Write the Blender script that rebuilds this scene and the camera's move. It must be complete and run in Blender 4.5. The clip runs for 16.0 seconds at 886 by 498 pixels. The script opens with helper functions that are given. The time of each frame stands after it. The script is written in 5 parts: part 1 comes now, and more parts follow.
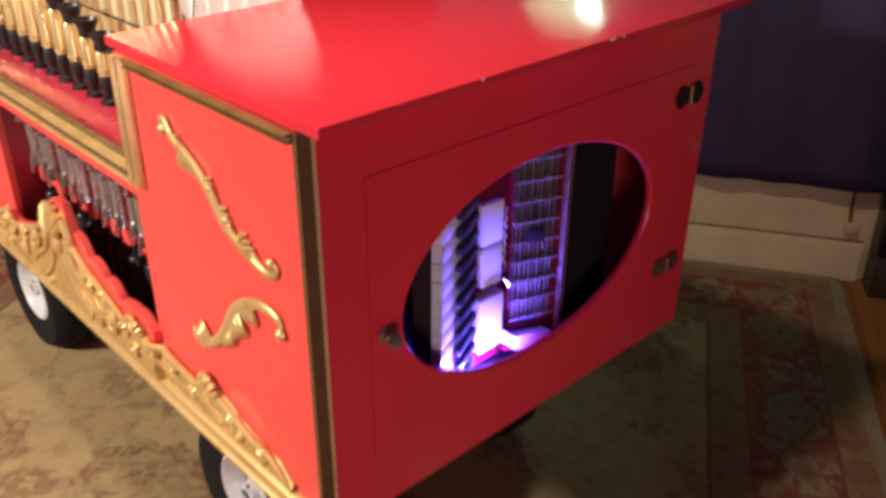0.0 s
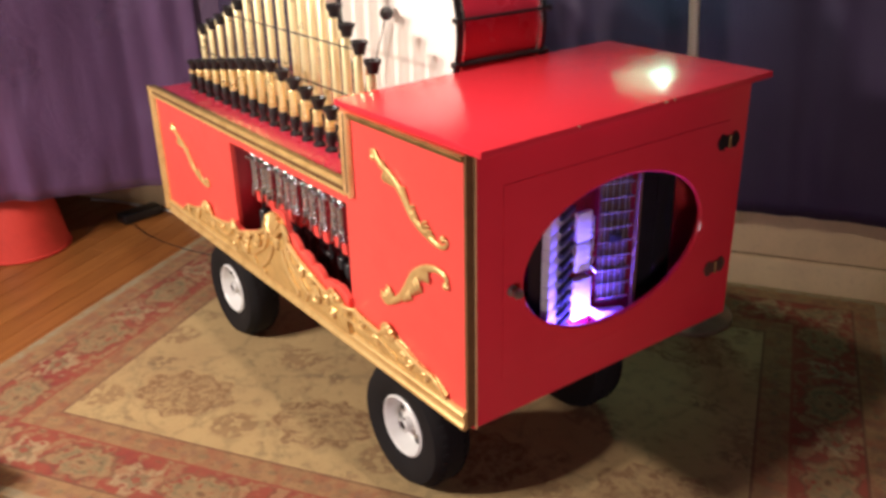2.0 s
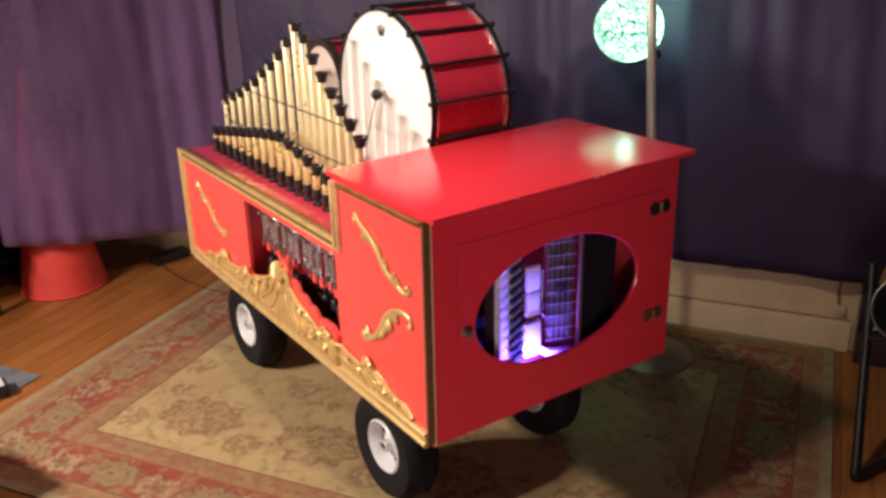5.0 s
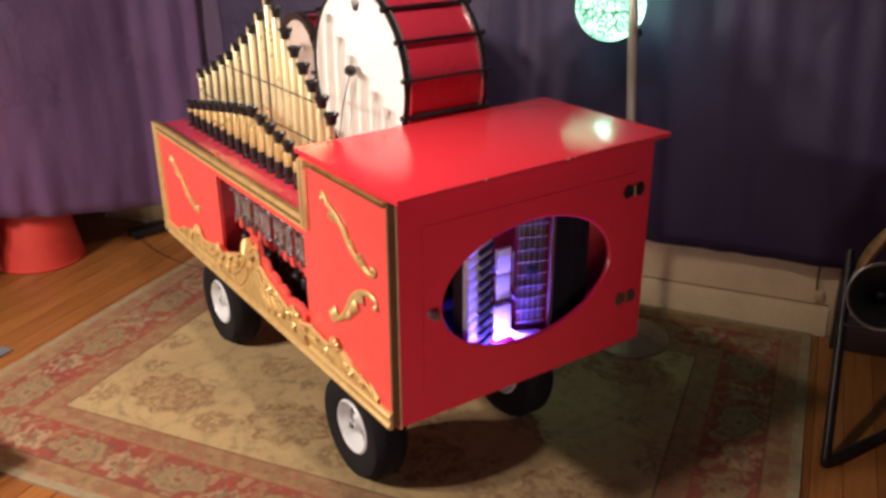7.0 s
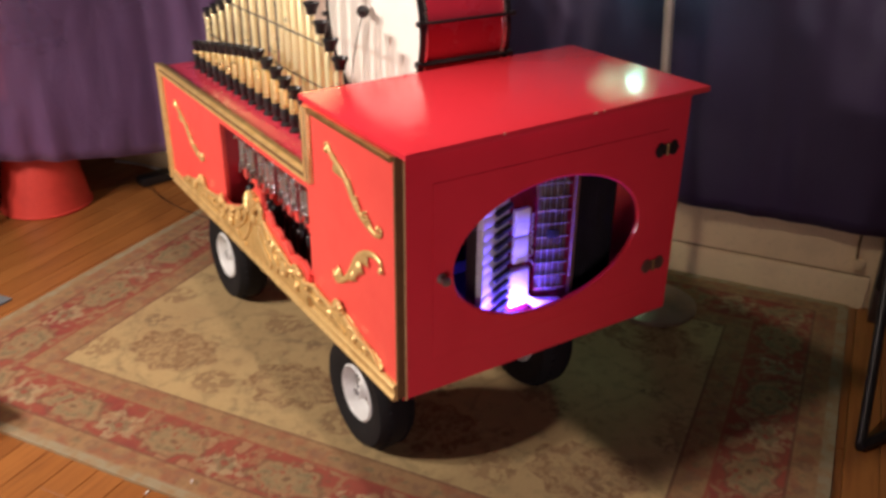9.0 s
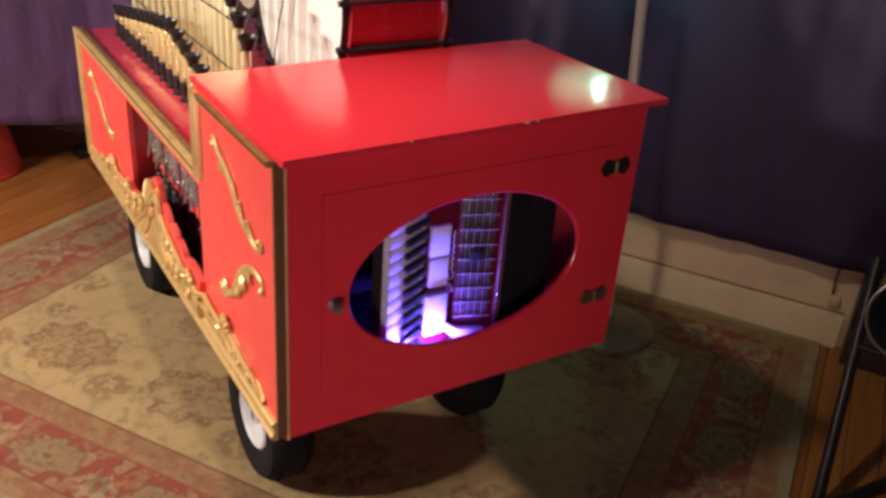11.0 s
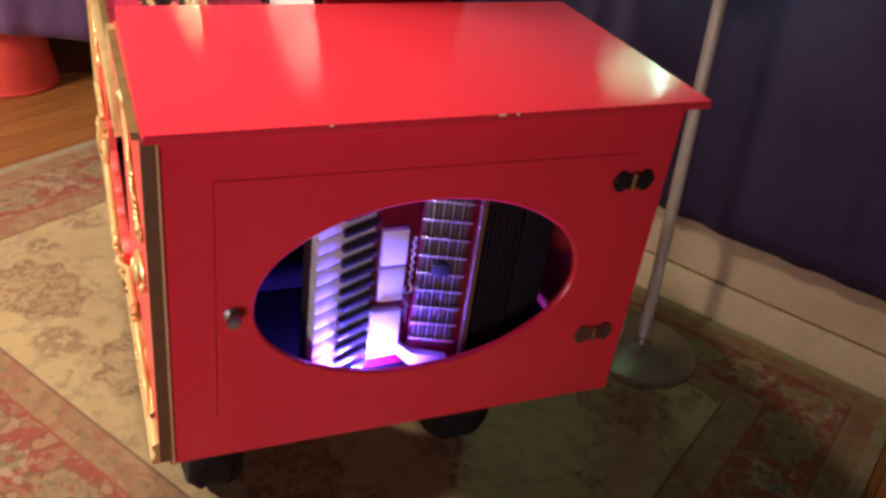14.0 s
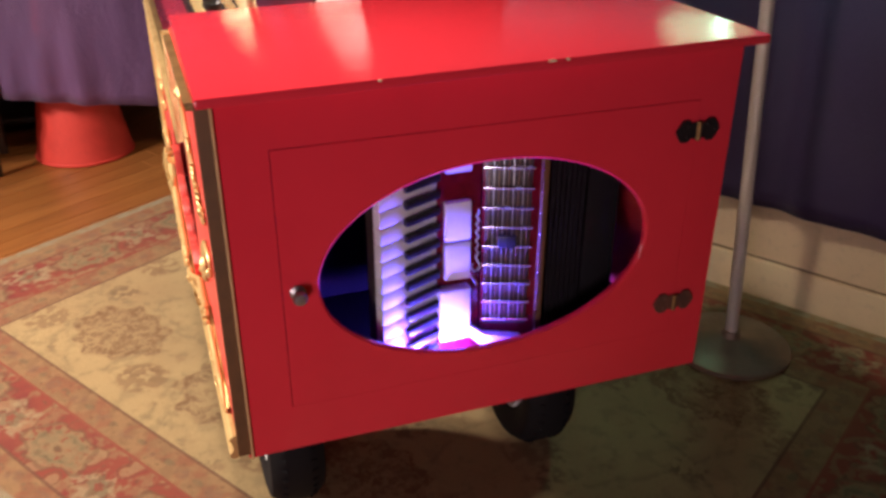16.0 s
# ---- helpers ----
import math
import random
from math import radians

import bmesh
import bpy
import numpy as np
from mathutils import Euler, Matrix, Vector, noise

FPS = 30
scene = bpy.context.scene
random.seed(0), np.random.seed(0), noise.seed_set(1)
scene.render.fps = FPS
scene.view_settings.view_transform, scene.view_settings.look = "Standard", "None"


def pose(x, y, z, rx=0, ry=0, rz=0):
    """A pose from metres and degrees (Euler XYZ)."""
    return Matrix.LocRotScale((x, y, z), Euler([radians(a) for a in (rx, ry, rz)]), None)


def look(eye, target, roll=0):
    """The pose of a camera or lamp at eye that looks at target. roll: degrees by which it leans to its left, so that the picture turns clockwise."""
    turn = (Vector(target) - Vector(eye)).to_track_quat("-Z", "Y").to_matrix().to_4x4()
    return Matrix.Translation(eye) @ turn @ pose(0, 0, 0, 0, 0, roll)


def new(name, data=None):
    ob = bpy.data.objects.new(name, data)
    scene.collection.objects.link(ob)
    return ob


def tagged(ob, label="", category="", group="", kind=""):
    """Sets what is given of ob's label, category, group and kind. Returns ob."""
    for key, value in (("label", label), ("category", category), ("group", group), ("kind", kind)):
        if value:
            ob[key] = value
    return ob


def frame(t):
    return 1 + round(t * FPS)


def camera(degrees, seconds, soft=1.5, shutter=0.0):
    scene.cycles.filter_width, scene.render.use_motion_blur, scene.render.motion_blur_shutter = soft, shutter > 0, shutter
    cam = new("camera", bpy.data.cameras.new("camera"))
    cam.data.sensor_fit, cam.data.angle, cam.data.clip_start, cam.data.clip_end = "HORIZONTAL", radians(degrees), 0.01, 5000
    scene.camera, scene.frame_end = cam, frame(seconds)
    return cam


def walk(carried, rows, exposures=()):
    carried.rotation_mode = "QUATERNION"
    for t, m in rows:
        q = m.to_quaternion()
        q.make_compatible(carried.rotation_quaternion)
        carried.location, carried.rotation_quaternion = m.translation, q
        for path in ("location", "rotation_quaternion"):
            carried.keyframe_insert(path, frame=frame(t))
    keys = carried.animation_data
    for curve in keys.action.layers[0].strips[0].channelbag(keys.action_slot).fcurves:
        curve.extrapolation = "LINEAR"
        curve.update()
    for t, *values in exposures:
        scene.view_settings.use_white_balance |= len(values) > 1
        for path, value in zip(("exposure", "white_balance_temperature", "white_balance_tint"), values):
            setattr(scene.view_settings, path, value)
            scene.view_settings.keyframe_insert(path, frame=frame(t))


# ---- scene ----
cam = camera(53.7, 16.0, soft=3.0, shutter=0.8)
PATH = [
    (0, (-0.446, -0.663, 1.18), (0.772, 0.614, 0.238), 0.5),
    (0.5, (-0.571, -0.774, 1.211), (0.651, 0.494, 0.263), -0.0),
    (1, (-0.727, -0.87, 1.269), (0.512, 0.407, 0.356), -1.0),
    (1.5, (-0.793, -0.982, 1.302), (0.385, 0.384, 0.438), -1.3),
    (2, (-0.839, -1.048, 1.32), (0.253, 0.416, 0.505), -1.2),
    (2.5, (-0.895, -1.106, 1.344), (0.219, 0.379, 0.6), -1.0),
    (3, (-0.957, -1.177, 1.385), (0.146, 0.297, 0.604), -1.1),
    (3.2, (-0.956, -1.208, 1.398), (0.152, 0.258, 0.61), -1.1),
    (5.3, (-0.898, -1.384, 1.475), (0.144, 0.161, 0.749), -1.2),
    (5.5, (-0.893, -1.389, 1.475), (0.142, 0.16, 0.749), -1.2),
    (6, (-0.872, -1.398, 1.478), (0.182, 0.137, 0.747), -0.8),
    (6.5, (-0.848, -1.385, 1.475), (0.219, 0.131, 0.725), -0.2),
    (7, (-0.842, -1.383, 1.474), (0.212, 0.125, 0.69), -0.2),
    (7.5, (-0.836, -1.38, 1.471), (0.208, 0.126, 0.668), 0.0),
    (8, (-0.807, -1.378, 1.454), (0.194, 0.141, 0.622), 0.2),
    (8.5, (-0.773, -1.352, 1.432), (0.159, 0.174, 0.536), 0.8),
    (9, (-0.741, -1.276, 1.426), (0.244, 0.224, 0.544), 0.6),
    (9.5, (-0.717, -1.221, 1.415), (0.316, 0.254, 0.544), 1.4),
    (10, (-0.644, -1.206, 1.402), (0.403, 0.248, 0.513), 2.2),
    (10.2, (-0.602, -1.198, 1.392), (0.435, 0.259, 0.497), 3.2),
    (12.3, (-0.286, -1.047, 1.386), (0.572, 0.458, 0.387), 5.3),
    (12.5, (-0.263, -1.031, 1.382), (0.56, 0.482, 0.365), 5.9),
    (13, (-0.209, -0.983, 1.368), (0.586, 0.53, 0.329), 5.1),
    (13.5, (-0.13, -0.97, 1.351), (0.592, 0.56, 0.283), 7.0),
    (14, (-0.073, -0.958, 1.342), (0.67, 0.571, 0.289), 8.3),
    (14.5, (-0.067, -0.96, 1.317), (0.643, 0.595, 0.279), 6.6),
    (15, (-0.07, -0.979, 1.276), (0.616, 0.625, 0.298), 4.5),
    (15.5, (-0.07, -0.999, 1.235), (0.539, 0.657, 0.294), 1.7),
    (16, (-0.064, -1.015, 1.204), (0.533, 0.655, 0.28), 0.2),
]
walk(cam, [(t, look(eye, target, roll)) for t, eye, target, roll in PATH], [(0, 0.08), (1, 0.1), (2, 0.2), (2.5, 0.18), (5.5, 0.1), (7, 0.08), (10, -0.01), (12.5, 0.15), (13, 0.24), (14, 0.42), (16, 0.42)])

# ---- light ----
world = bpy.data.worlds.new("room_dark")
world.use_nodes = True
world.node_tree.nodes["Background"].inputs[0].default_value = (1.0, 0.86, 0.78, 1)
world.node_tree.nodes["Background"].inputs[1].default_value = 0.018
scene.world = world
scene.view_settings.exposure = 0.0


def lamp(name, kind, place, target, power, color, size=0.2, size_y=None, spread=None):
    data = bpy.data.lights.new(name, kind)
    data.energy, data.color = power, color
    if kind == "AREA":
        data.shape, data.size, data.size_y = "RECTANGLE", size, size_y or size
        if spread:
            data.spread = radians(spread)
    else:
        data.shadow_soft_size = size
    ob = new(name, data)
    ob.matrix_world = look(place, target)
    return ob


# pair of warm shaded lamps off to the side of the organ's front, the ceiling light over it, and an unseen fill added
# behind the viewer
for y in (0.834, 1.19):
    side = lamp("side_lamp", "SPOT", (-2.24, y, 1.725), (0.1, 0.95 + 0.3 * (y - 0.834), 0.40), 195, (1.0, 0.87, 0.78), 0.075)
    side.data.spot_size, side.data.spot_blend = radians(86), 1.0
lamp("ceiling_lamp", "AREA", (-0.08, 0.16, 2.02), (-0.08, 0.16, 0), 12.5, (1.0, 0.84, 0.72), 0.10)
# made-up low fill, lifts the end panel the way bounced light would
lamp("added_fill", "AREA", (-0.9, -1.75, 0.48), (0.30, 0.0, 0.66), 2.0, (1.0, 0.79, 0.90), 0.6, spread=70)
# violet lamps inside the accordion compartment, behind the door below the oval
for x, tint in ((0.312, (0.095, 0.07, 1.0)), (0.235, (0.13, 0.08, 1.0))):
    violet = lamp("violet_lamp", "SPOT", (x, 0.036, 0.409), (x + 0.02, 0.80, 0.80), 20.0, tint, 0.012)
    violet.data.spot_size, violet.data.spot_blend = radians(156), 0.25
# bulb in the pierced globe of the floor lamp
GLOBE_AT = Vector((1.172, 0.592, 1.105))
lamp("globe_bulb", "POINT", GLOBE_AT + Vector((0.037, -0.037, 0)), (1.2, 0.6, 0), 8.0, (0.44, 1.0, 0.80), 0.024)

# ---- materials ----


class Graph:
    """Short-hand for building shader nodes."""

    def __init__(self, name):
        self.mat = bpy.data.materials.new(name)
        self.mat.use_nodes = True
        self.tree = self.mat.node_tree
        self.bsdf = self.tree.nodes["Principled BSDF"]
        self.coords = self.add("ShaderNodeTexCoord").outputs["Object"]

    def add(self, kind, operation="", feature="", data_type=""):
        n = self.tree.nodes.new(kind)
        if operation:
            n.operation = operation
        if feature:
            n.feature = feature
        if data_type:
            n.data_type = data_type
        return n

    def link(self, value, socket):
        if isinstance(value, bpy.types.NodeSocket):
            self.tree.links.new(value, socket)
        elif isinstance(value, (tuple, list)) and socket.type == "RGBA":
            socket.default_value = (*value, 1) if len(value) == 3 else value
        else:
            socket.default_value = value

    def math(self, op, a, b=0.0, c=0.0, clamp=False):
        n = self.add("ShaderNodeMath", operation=op)
        n.use_clamp = clamp
        for v, s in zip((a, b, c), n.inputs):
            self.link(v, s)
        return n.outputs[0]

    def noise(self, scale, detail=3.0, rough=0.55, vec=None, out="Fac", distort=0.0):
        n = self.add("ShaderNodeTexNoise")
        self.link(vec or self.coords, n.inputs["Vector"])
        n.inputs["Scale"].default_value = scale
        n.inputs["Detail"].default_value = detail
        n.inputs["Roughness"].default_value = rough
        n.inputs["Distortion"].default_value = distort
        return n.outputs[out]

    def voronoi(self, scale, feature="F1", vec=None, out="Distance", randomness=1.0):
        n = self.add("ShaderNodeTexVoronoi", feature=feature)
        self.link(vec or self.coords, n.inputs["Vector"])
        n.inputs["Scale"].default_value = scale
        n.inputs["Randomness"].default_value = randomness
        return n.outputs[out]

    def scaled(self, x, y, z, vec=None):
        n = self.add("ShaderNodeMapping")
        self.link(vec or self.coords, n.inputs["Vector"])
        n.inputs["Scale"].default_value = (x, y, z)
        return n.outputs[0]

    def ramp(self, value, low, high):
        n = self.add("ShaderNodeMapRange")
        n.interpolation_type = "SMOOTHSTEP"
        self.link(value, n.inputs[0])
        n.inputs[1].default_value, n.inputs[2].default_value = low, high
        return n.outputs[0]

    def mix(self, fac, a, b):
        n = self.add("ShaderNodeMix", data_type="RGBA")
        self.link(fac, n.inputs[0])
        self.link(a, n.inputs[6])
        self.link(b, n.inputs[7])
        return n.outputs[2]

    def random(self):
        return self.add("ShaderNodeObjectInfo").outputs["Random"]

    def bump(self, height, strength=0.2, distance=0.002):
        n = self.add("ShaderNodeBump")
        n.inputs["Strength"].default_value, n.inputs["Distance"].default_value = strength, distance
        self.link(height, n.inputs["Height"])
        self.link(n.outputs[0], self.bsdf.inputs["Normal"])

    def out(self, color=None, rough=None, metal=None, coat=None, ior=None):
        for v, k in ((color, "Base Color"), (rough, "Roughness"), (metal, "Metallic"), (coat, "Coat Weight"), (ior, "IOR")):
            if v is not None:
                self.link(v, self.bsdf.inputs[k])
        return self.mat


def surface(name, color, rough=0.5, metal=0.0, worn=None, wear=0.35, scale=6.0, grain=90.0, relief=0.15, coat=0.0, depth=0.0015):
    """A surface with broad blotches, fine grain and relief."""
    g = Graph(name)
    worn = worn or tuple(c * 0.6 for c in color)
    broad = g.ramp(g.noise(scale, 4.0), 0.42, 0.72)
    fine = g.noise(grain, 3.0)
    tint = g.mix(g.math("MULTIPLY", broad, wear), color, worn)
    tint = g.mix(g.math("MULTIPLY", g.ramp(fine, 0.5, 0.8), wear * 0.6), tint, worn)
    r = g.math("ADD", rough - 0.06, g.math("MULTIPLY", g.math("ADD", broad, fine), 0.08))
    g.bump(fine, relief, depth)
    return g.out(tint, r, metal, coat)


def brushed_red():
    """Glossy red enamel laid on with a brush, its fine strokes running across the cart."""
    g = Graph("red_gloss_paint")
    broad = g.ramp(g.noise(5, 4.0), 0.42, 0.72)
    strokes = g.noise(1.0, 2.0, vec=g.scaled(12, 380, 60))
    uneven = g.noise(1.0, 2.0, vec=g.scaled(5, 26, 9))
    tint = g.mix(g.math("MULTIPLY", broad, 0.4), (0.80, 0.038, 0.058), (0.70, 0.028, 0.044))
    g.bump(g.math("ADD", strokes, g.math("MULTIPLY", uneven, 0.25)), 0.5, 0.0008)
    return g.out(tint, g.math("ADD", 0.125, g.math("MULTIPLY", broad, 0.05)), 0.0, 0.0)


RED = brushed_red()
RED_SATIN = surface("red_satin_paint", (0.86, 0.092, 0.075), 0.40, 0, (0.78, 0.072, 0.058), 0.35, 7, 70, 0.08)
# darker red, used on the recess and the inner boards
RED_DARK = surface("dark_red_boards", (0.38, 0.010, 0.024), 0.45, 0, (0.2, 0.005, 0.01), 0.4, 9, 80, 0.1)
GOLD = surface("gold_leaf", (0.84, 0.58, 0.24), 0.36, 0.52, (0.48, 0.27, 0.08), 0.5, 22, 160, 0.25, 0, 0.002)
BEAD_GOLD = surface("painted_gold_bead", (0.86, 0.58, 0.26), 0.4, 0.15, (0.60, 0.36, 0.14), 0.5, 22, 120, 0.2)
GOLD_MID = surface("chased_gold", (0.70, 0.46, 0.17), 0.40, 0.45, (0.40, 0.23, 0.08), 0.5, 22, 160, 0.3, 0, 0.002)
GOLD_DULL = surface("antique_gold", (0.34, 0.21, 0.075), 0.42, 0.5, (0.15, 0.085, 0.03), 0.6, 25, 150, 0.25)
BROWN = surface("brown_groove", (0.17, 0.085, 0.032), 0.45, 0.1, (0.09, 0.045, 0.018), 0.5, 20, 120, 0.2)
BRASS = surface("pale_brass", (1.0, 0.86, 0.50), 0.30, 0.60, (0.96, 0.74, 0.34), 0.2, 5, 40, 0.0)
BRASS_DEEP = surface("deep_brass", (1.0, 0.76, 0.36), 0.30, 0.75, (0.86, 0.58, 0.22), 0.2, 5, 40, 0.0)
# drum skin with the pipes' shade mixed into its colour
SKIN = surface("shaded_drum_skin", (0.66, 0.53, 0.45), 0.55, 0, (0.40, 0.27, 0.19), 0.5, 9, 90, 0.05)
BLACK = surface("black_plastic", (0.012, 0.011, 0.013), 0.38, 0, (0.03, 0.028, 0.03), 0.4, 14, 120, 0.1)
CLOTH_BLACK = surface("black_leathercloth", (0.009, 0.007, 0.009), 0.85, 0, (0.009, 0.005, 0.005), 0.4, 14, 120, 0.1)
CLOTH_BLACK.node_tree.nodes["Principled BSDF"].inputs["Specular IOR Level"].default_value = 0.25
# near-black that holds the compartment's unlit depth dark whatever the violet lamps do
UNLIT_BLACK = surface("shade_black", (0.012, 0.009, 0.014), 0.95, 0, (0.016, 0.012, 0.018), 0.4, 14, 120, 0.1)
UNLIT_BLACK.node_tree.nodes["Principled BSDF"].inputs["Specular IOR Level"].default_value = 0.03
IRON = surface("black_iron", (0.02, 0.018, 0.02), 0.42, 0.4, (0.05, 0.04, 0.035), 0.5, 30, 150, 0.2)
RUBBER = surface("tyre_rubber", (0.009, 0.008, 0.009), 0.80, 0, (0.018, 0.016, 0.015), 0.5, 12, 140, 0.3)
RUBBER.node_tree.nodes["Principled BSDF"].inputs["Specular IOR Level"].default_value = 0.22
WHITE_RIM = surface("white_enamel_rim", (0.70, 0.70, 0.69), 0.35, 0, (0.45, 0.43, 0.40), 0.3, 18, 120, 0.06)
BELL = surface("bell_silver", (0.74, 0.70, 0.67), 0.24, 0.88, (0.4, 0.47, 0.45), 0.3, 40, 150, 0.03)
NICKEL = surface("satin_nickel", (0.70, 0.64, 0.54), 0.40, 0.35, (0.55, 0.49, 0.40), 0.3, 12, 150, 0.06)
WORN_IRON = surface("worn_hinge_iron", (0.17, 0.075, 0.05), 0.5, 0.3, (0.06, 0.04, 0.03), 0.6, 40, 150, 0.2)
STEEL = surface("brushed_steel", (0.42, 0.40, 0.37), 0.34, 0.85, (0.25, 0.22, 0.2), 0.5, 12, 150, 0.08)
BASE_STEEL = surface("tarnished_steel", (0.27, 0.195, 0.135), 0.42, 0.55, (0.12, 0.10, 0.08), 0.5, 9, 150, 0.08)
CHROME = surface("chrome", (0.72, 0.70, 0.70), 0.16, 1.0, (0.45, 0.42, 0.42), 0.3, 30, 150, 0.03)
DRUMHEAD = surface("coated_drumhead", (0.86, 0.83, 0.78), 0.6, 0, (0.76, 0.71, 0.62), 0.3, 5, 120, 0.05)
DRUM_RED = surface("drum_wrap_red", (0.54, 0.030, 0.062), 0.28, 0, (0.44, 0.022, 0.046), 0.35, 6, 60, 0.04, 0.3)
CREAM = surface("cream_wall_paint", (0.80, 0.62, 0.36), 0.6, 0, (0.52, 0.40, 0.25), 0.5, 3.5, 60, 0.12)
PLUM_WALL = surface("dimmed_plum_wall", (0.10, 0.06, 0.10), 0.7, 0, (0.07, 0.04, 0.07), 0.4, 3, 50, 0.1)
CEIL = surface("ceiling_plaster", (0.40, 0.36, 0.33), 0.8, 0, (0.33, 0.30, 0.27), 0.3, 2, 40, 0.15)
CONE_RED = surface("red_fibre_cone", (0.70, 0.060, 0.045), 0.5, 0, (0.48, 0.03, 0.025), 0.5, 8, 70, 0.1)
VARNISH = surface("varnished_wood", (0.50, 0.21, 0.06), 0.3, 0, (0.3, 0.11, 0.03), 0.6, 6, 60, 0.08)
DARKWOOD = surface("dark_stained_wood", (0.045, 0.026, 0.02), 0.4, 0, (0.02, 0.012, 0.01), 0.5, 6, 60, 0.08)
KEY_WHITE = surface("ivory_keys", (0.80, 0.77, 0.74), 0.22, 0, (0.66, 0.62, 0.58), 0.2, 30, 120, 0.03)
PEARL = surface("red_pearl_celluloid", (0.16, 0.006, 0.016), 0.15, 0, (0.07, 0.003, 0.008), 0.6, 40, 120, 0.03, 0.3)
GREY_PAINT = surface("grey_box_paint", (0.30, 0.27, 0.25), 0.6, 0, (0.20, 0.17, 0.15), 0.5, 9, 70, 0.15)
GREYBLUE = surface("blue_grey_mat", (0.17, 0.185, 0.20), 0.9, 0, (0.09, 0.10, 0.12), 0.7, 18, 200, 0.5)


def board_material():
    g = Graph("oak_floor_board")
    rnd = g.random()
    long = g.scaled(1.2, 16, 8)
    streak = g.noise(3.0, 5.0, 0.6, vec=long, distort=0.6)
    pores = g.noise(60, 2.0, 0.6, vec=g.scaled(0.6, 8, 4))
    a = g.mix(rnd, (0.37, 0.142, 0.037), (0.27, 0.095, 0.023))
    b = g.mix(g.math("MULTIPLY", g.ramp(streak, 0.4, 0.75), 0.75), a, (0.19, 0.064, 0.018))
    c = g.mix(g.math("MULTIPLY", g.ramp(pores, 0.55, 0.8), 0.4), b, (0.09, 0.03, 0.01))
    g.bump(g.math("ADD", streak, pores), 0.08, 0.001)
    return g.out(c, g.math("ADD", 0.24, g.math("MULTIPLY", streak, 0.25)))


BOARD = board_material()

RUG_U0, RUG_U1, RUG_V0, RUG_V1 = -0.138, 1.522, -0.855, 1.55


def rug_material():
    """Red-bordered Persian weave, drawn from the rug's own edges."""
    g = Graph("persian_weave")
    warp = g.noise(14, 3.0, 0.6, out="Color")
    sub = g.add("ShaderNodeVectorMath", operation="SUBTRACT")
    g.link(warp, sub.inputs[0])
    sub.inputs[1].default_value = (0.5, 0.5, 0.5)
    mul = g.add("ShaderNodeVectorMath", operation="SCALE")
    g.link(sub.outputs[0], mul.inputs[0])
    mul.inputs["Scale"].default_value = 0.035
    addv = g.add("ShaderNodeVectorMath", operation="ADD")
    g.link(g.coords, addv.inputs[0])
    g.link(mul.outputs[0], addv.inputs[1])
    wob = addv.outputs[0]

    def xy(vec):
        n = g.add("ShaderNodeSeparateXYZ")
        g.link(vec, n.inputs[0])
        return n.outputs[0], n.outputs[1]

    u, v = xy(g.coords)
    wu, wv = xy(wob)

    def edge(a, lo, hi):
        return g.math("MINIMUM", g.math("SUBTRACT", a, lo), g.math("SUBTRACT", hi, a))

    du, dv = g.math("MULTIPLY", edge(u, RUG_U0, RUG_U1), 1.12), edge(v, RUG_V0, RUG_V1)
    d = g.math("MINIMUM", du, dv)
    wdu, wdv = g.math("MULTIPLY", edge(wu, RUG_U0, RUG_U1), 1.12), edge(wv, RUG_V0, RUG_V1)
    wd = g.math("MINIMUM", wdu, wdv)
    side = g.math("LESS_THAN", wdu, wdv)
    run = g.math("ADD", g.math("MULTIPLY", side, wv), g.math("MULTIPLY", g.math("SUBTRACT", 1.0, side), g.math("ADD", wu, 0.14)))

    def cell(a, period, shift=0.0):
        f = g.math("FRACT", g.math("DIVIDE", g.math("ADD", a, 10 * period + shift), period))
        return g.math("MULTIPLY", g.math("SUBTRACT", f, 0.5), period)

    def radius(a, b, ka=1.0, kb=1.0):
        a, b = g.math("MULTIPLY", a, ka), g.math("MULTIPLY", b, kb)
        return g.math("SQRT", g.math("ADD", g.math("MULTIPLY", a, a), g.math("MULTIPLY", b, b)))

    BEIGE, TAN, RUST = (0.49, 0.350, 0.160), (0.315, 0.200, 0.095), (0.275, 0.054, 0.033)
    OLIVE, BROWN_INK, PALE = (0.175, 0.135, 0.070), (0.135, 0.072, 0.038), (0.46, 0.36, 0.205)
    PLUM = (0.14, 0.062, 0.036)
    petals = g.noise(48, 2.0, 0.5)
    specks = g.voronoi(26, vec=wob)
    tiny = g.voronoi(60, vec=wob)
    dots = g.ramp(g.voronoi(44, vec=wob), 0.50, 0.30)
    # field: cream ground, rows of large rosettes, small sprigs and vines
    PU, PV = 0.69, 0.42
    cu, cv = cell(wu, PU, -0.355 + PU / 2), cell(wv, PV, -0.53 + PV / 2)
    turn = g.math("ARCTAN2", cv, cu)
    lobes = g.math("ADD", 1.0, g.math("MULTIPLY", g.math("SINE", g.math("MULTIPLY", turn, 9.0)), 0.09))
    r1 = g.math("MULTIPLY", radius(cu, cv, 1.15, 0.84), lobes)
    odd = g.math("MODULO", g.math("FLOOR", g.math("DIVIDE", g.math("ADD", wv, 10 * PV - 0.53 + PV / 2), PV)), 2.0)
    ring = g.math("MULTIPLY", g.ramp(r1, 0.122, 0.110), g.math("MAXIMUM", g.ramp(r1, 0.070, 0.082), g.math("MAXIMUM", g.ramp(r1, 0.040, 0.030), g.math("ADD", 0.55, g.math("MULTIPLY", odd, 0.3)))))
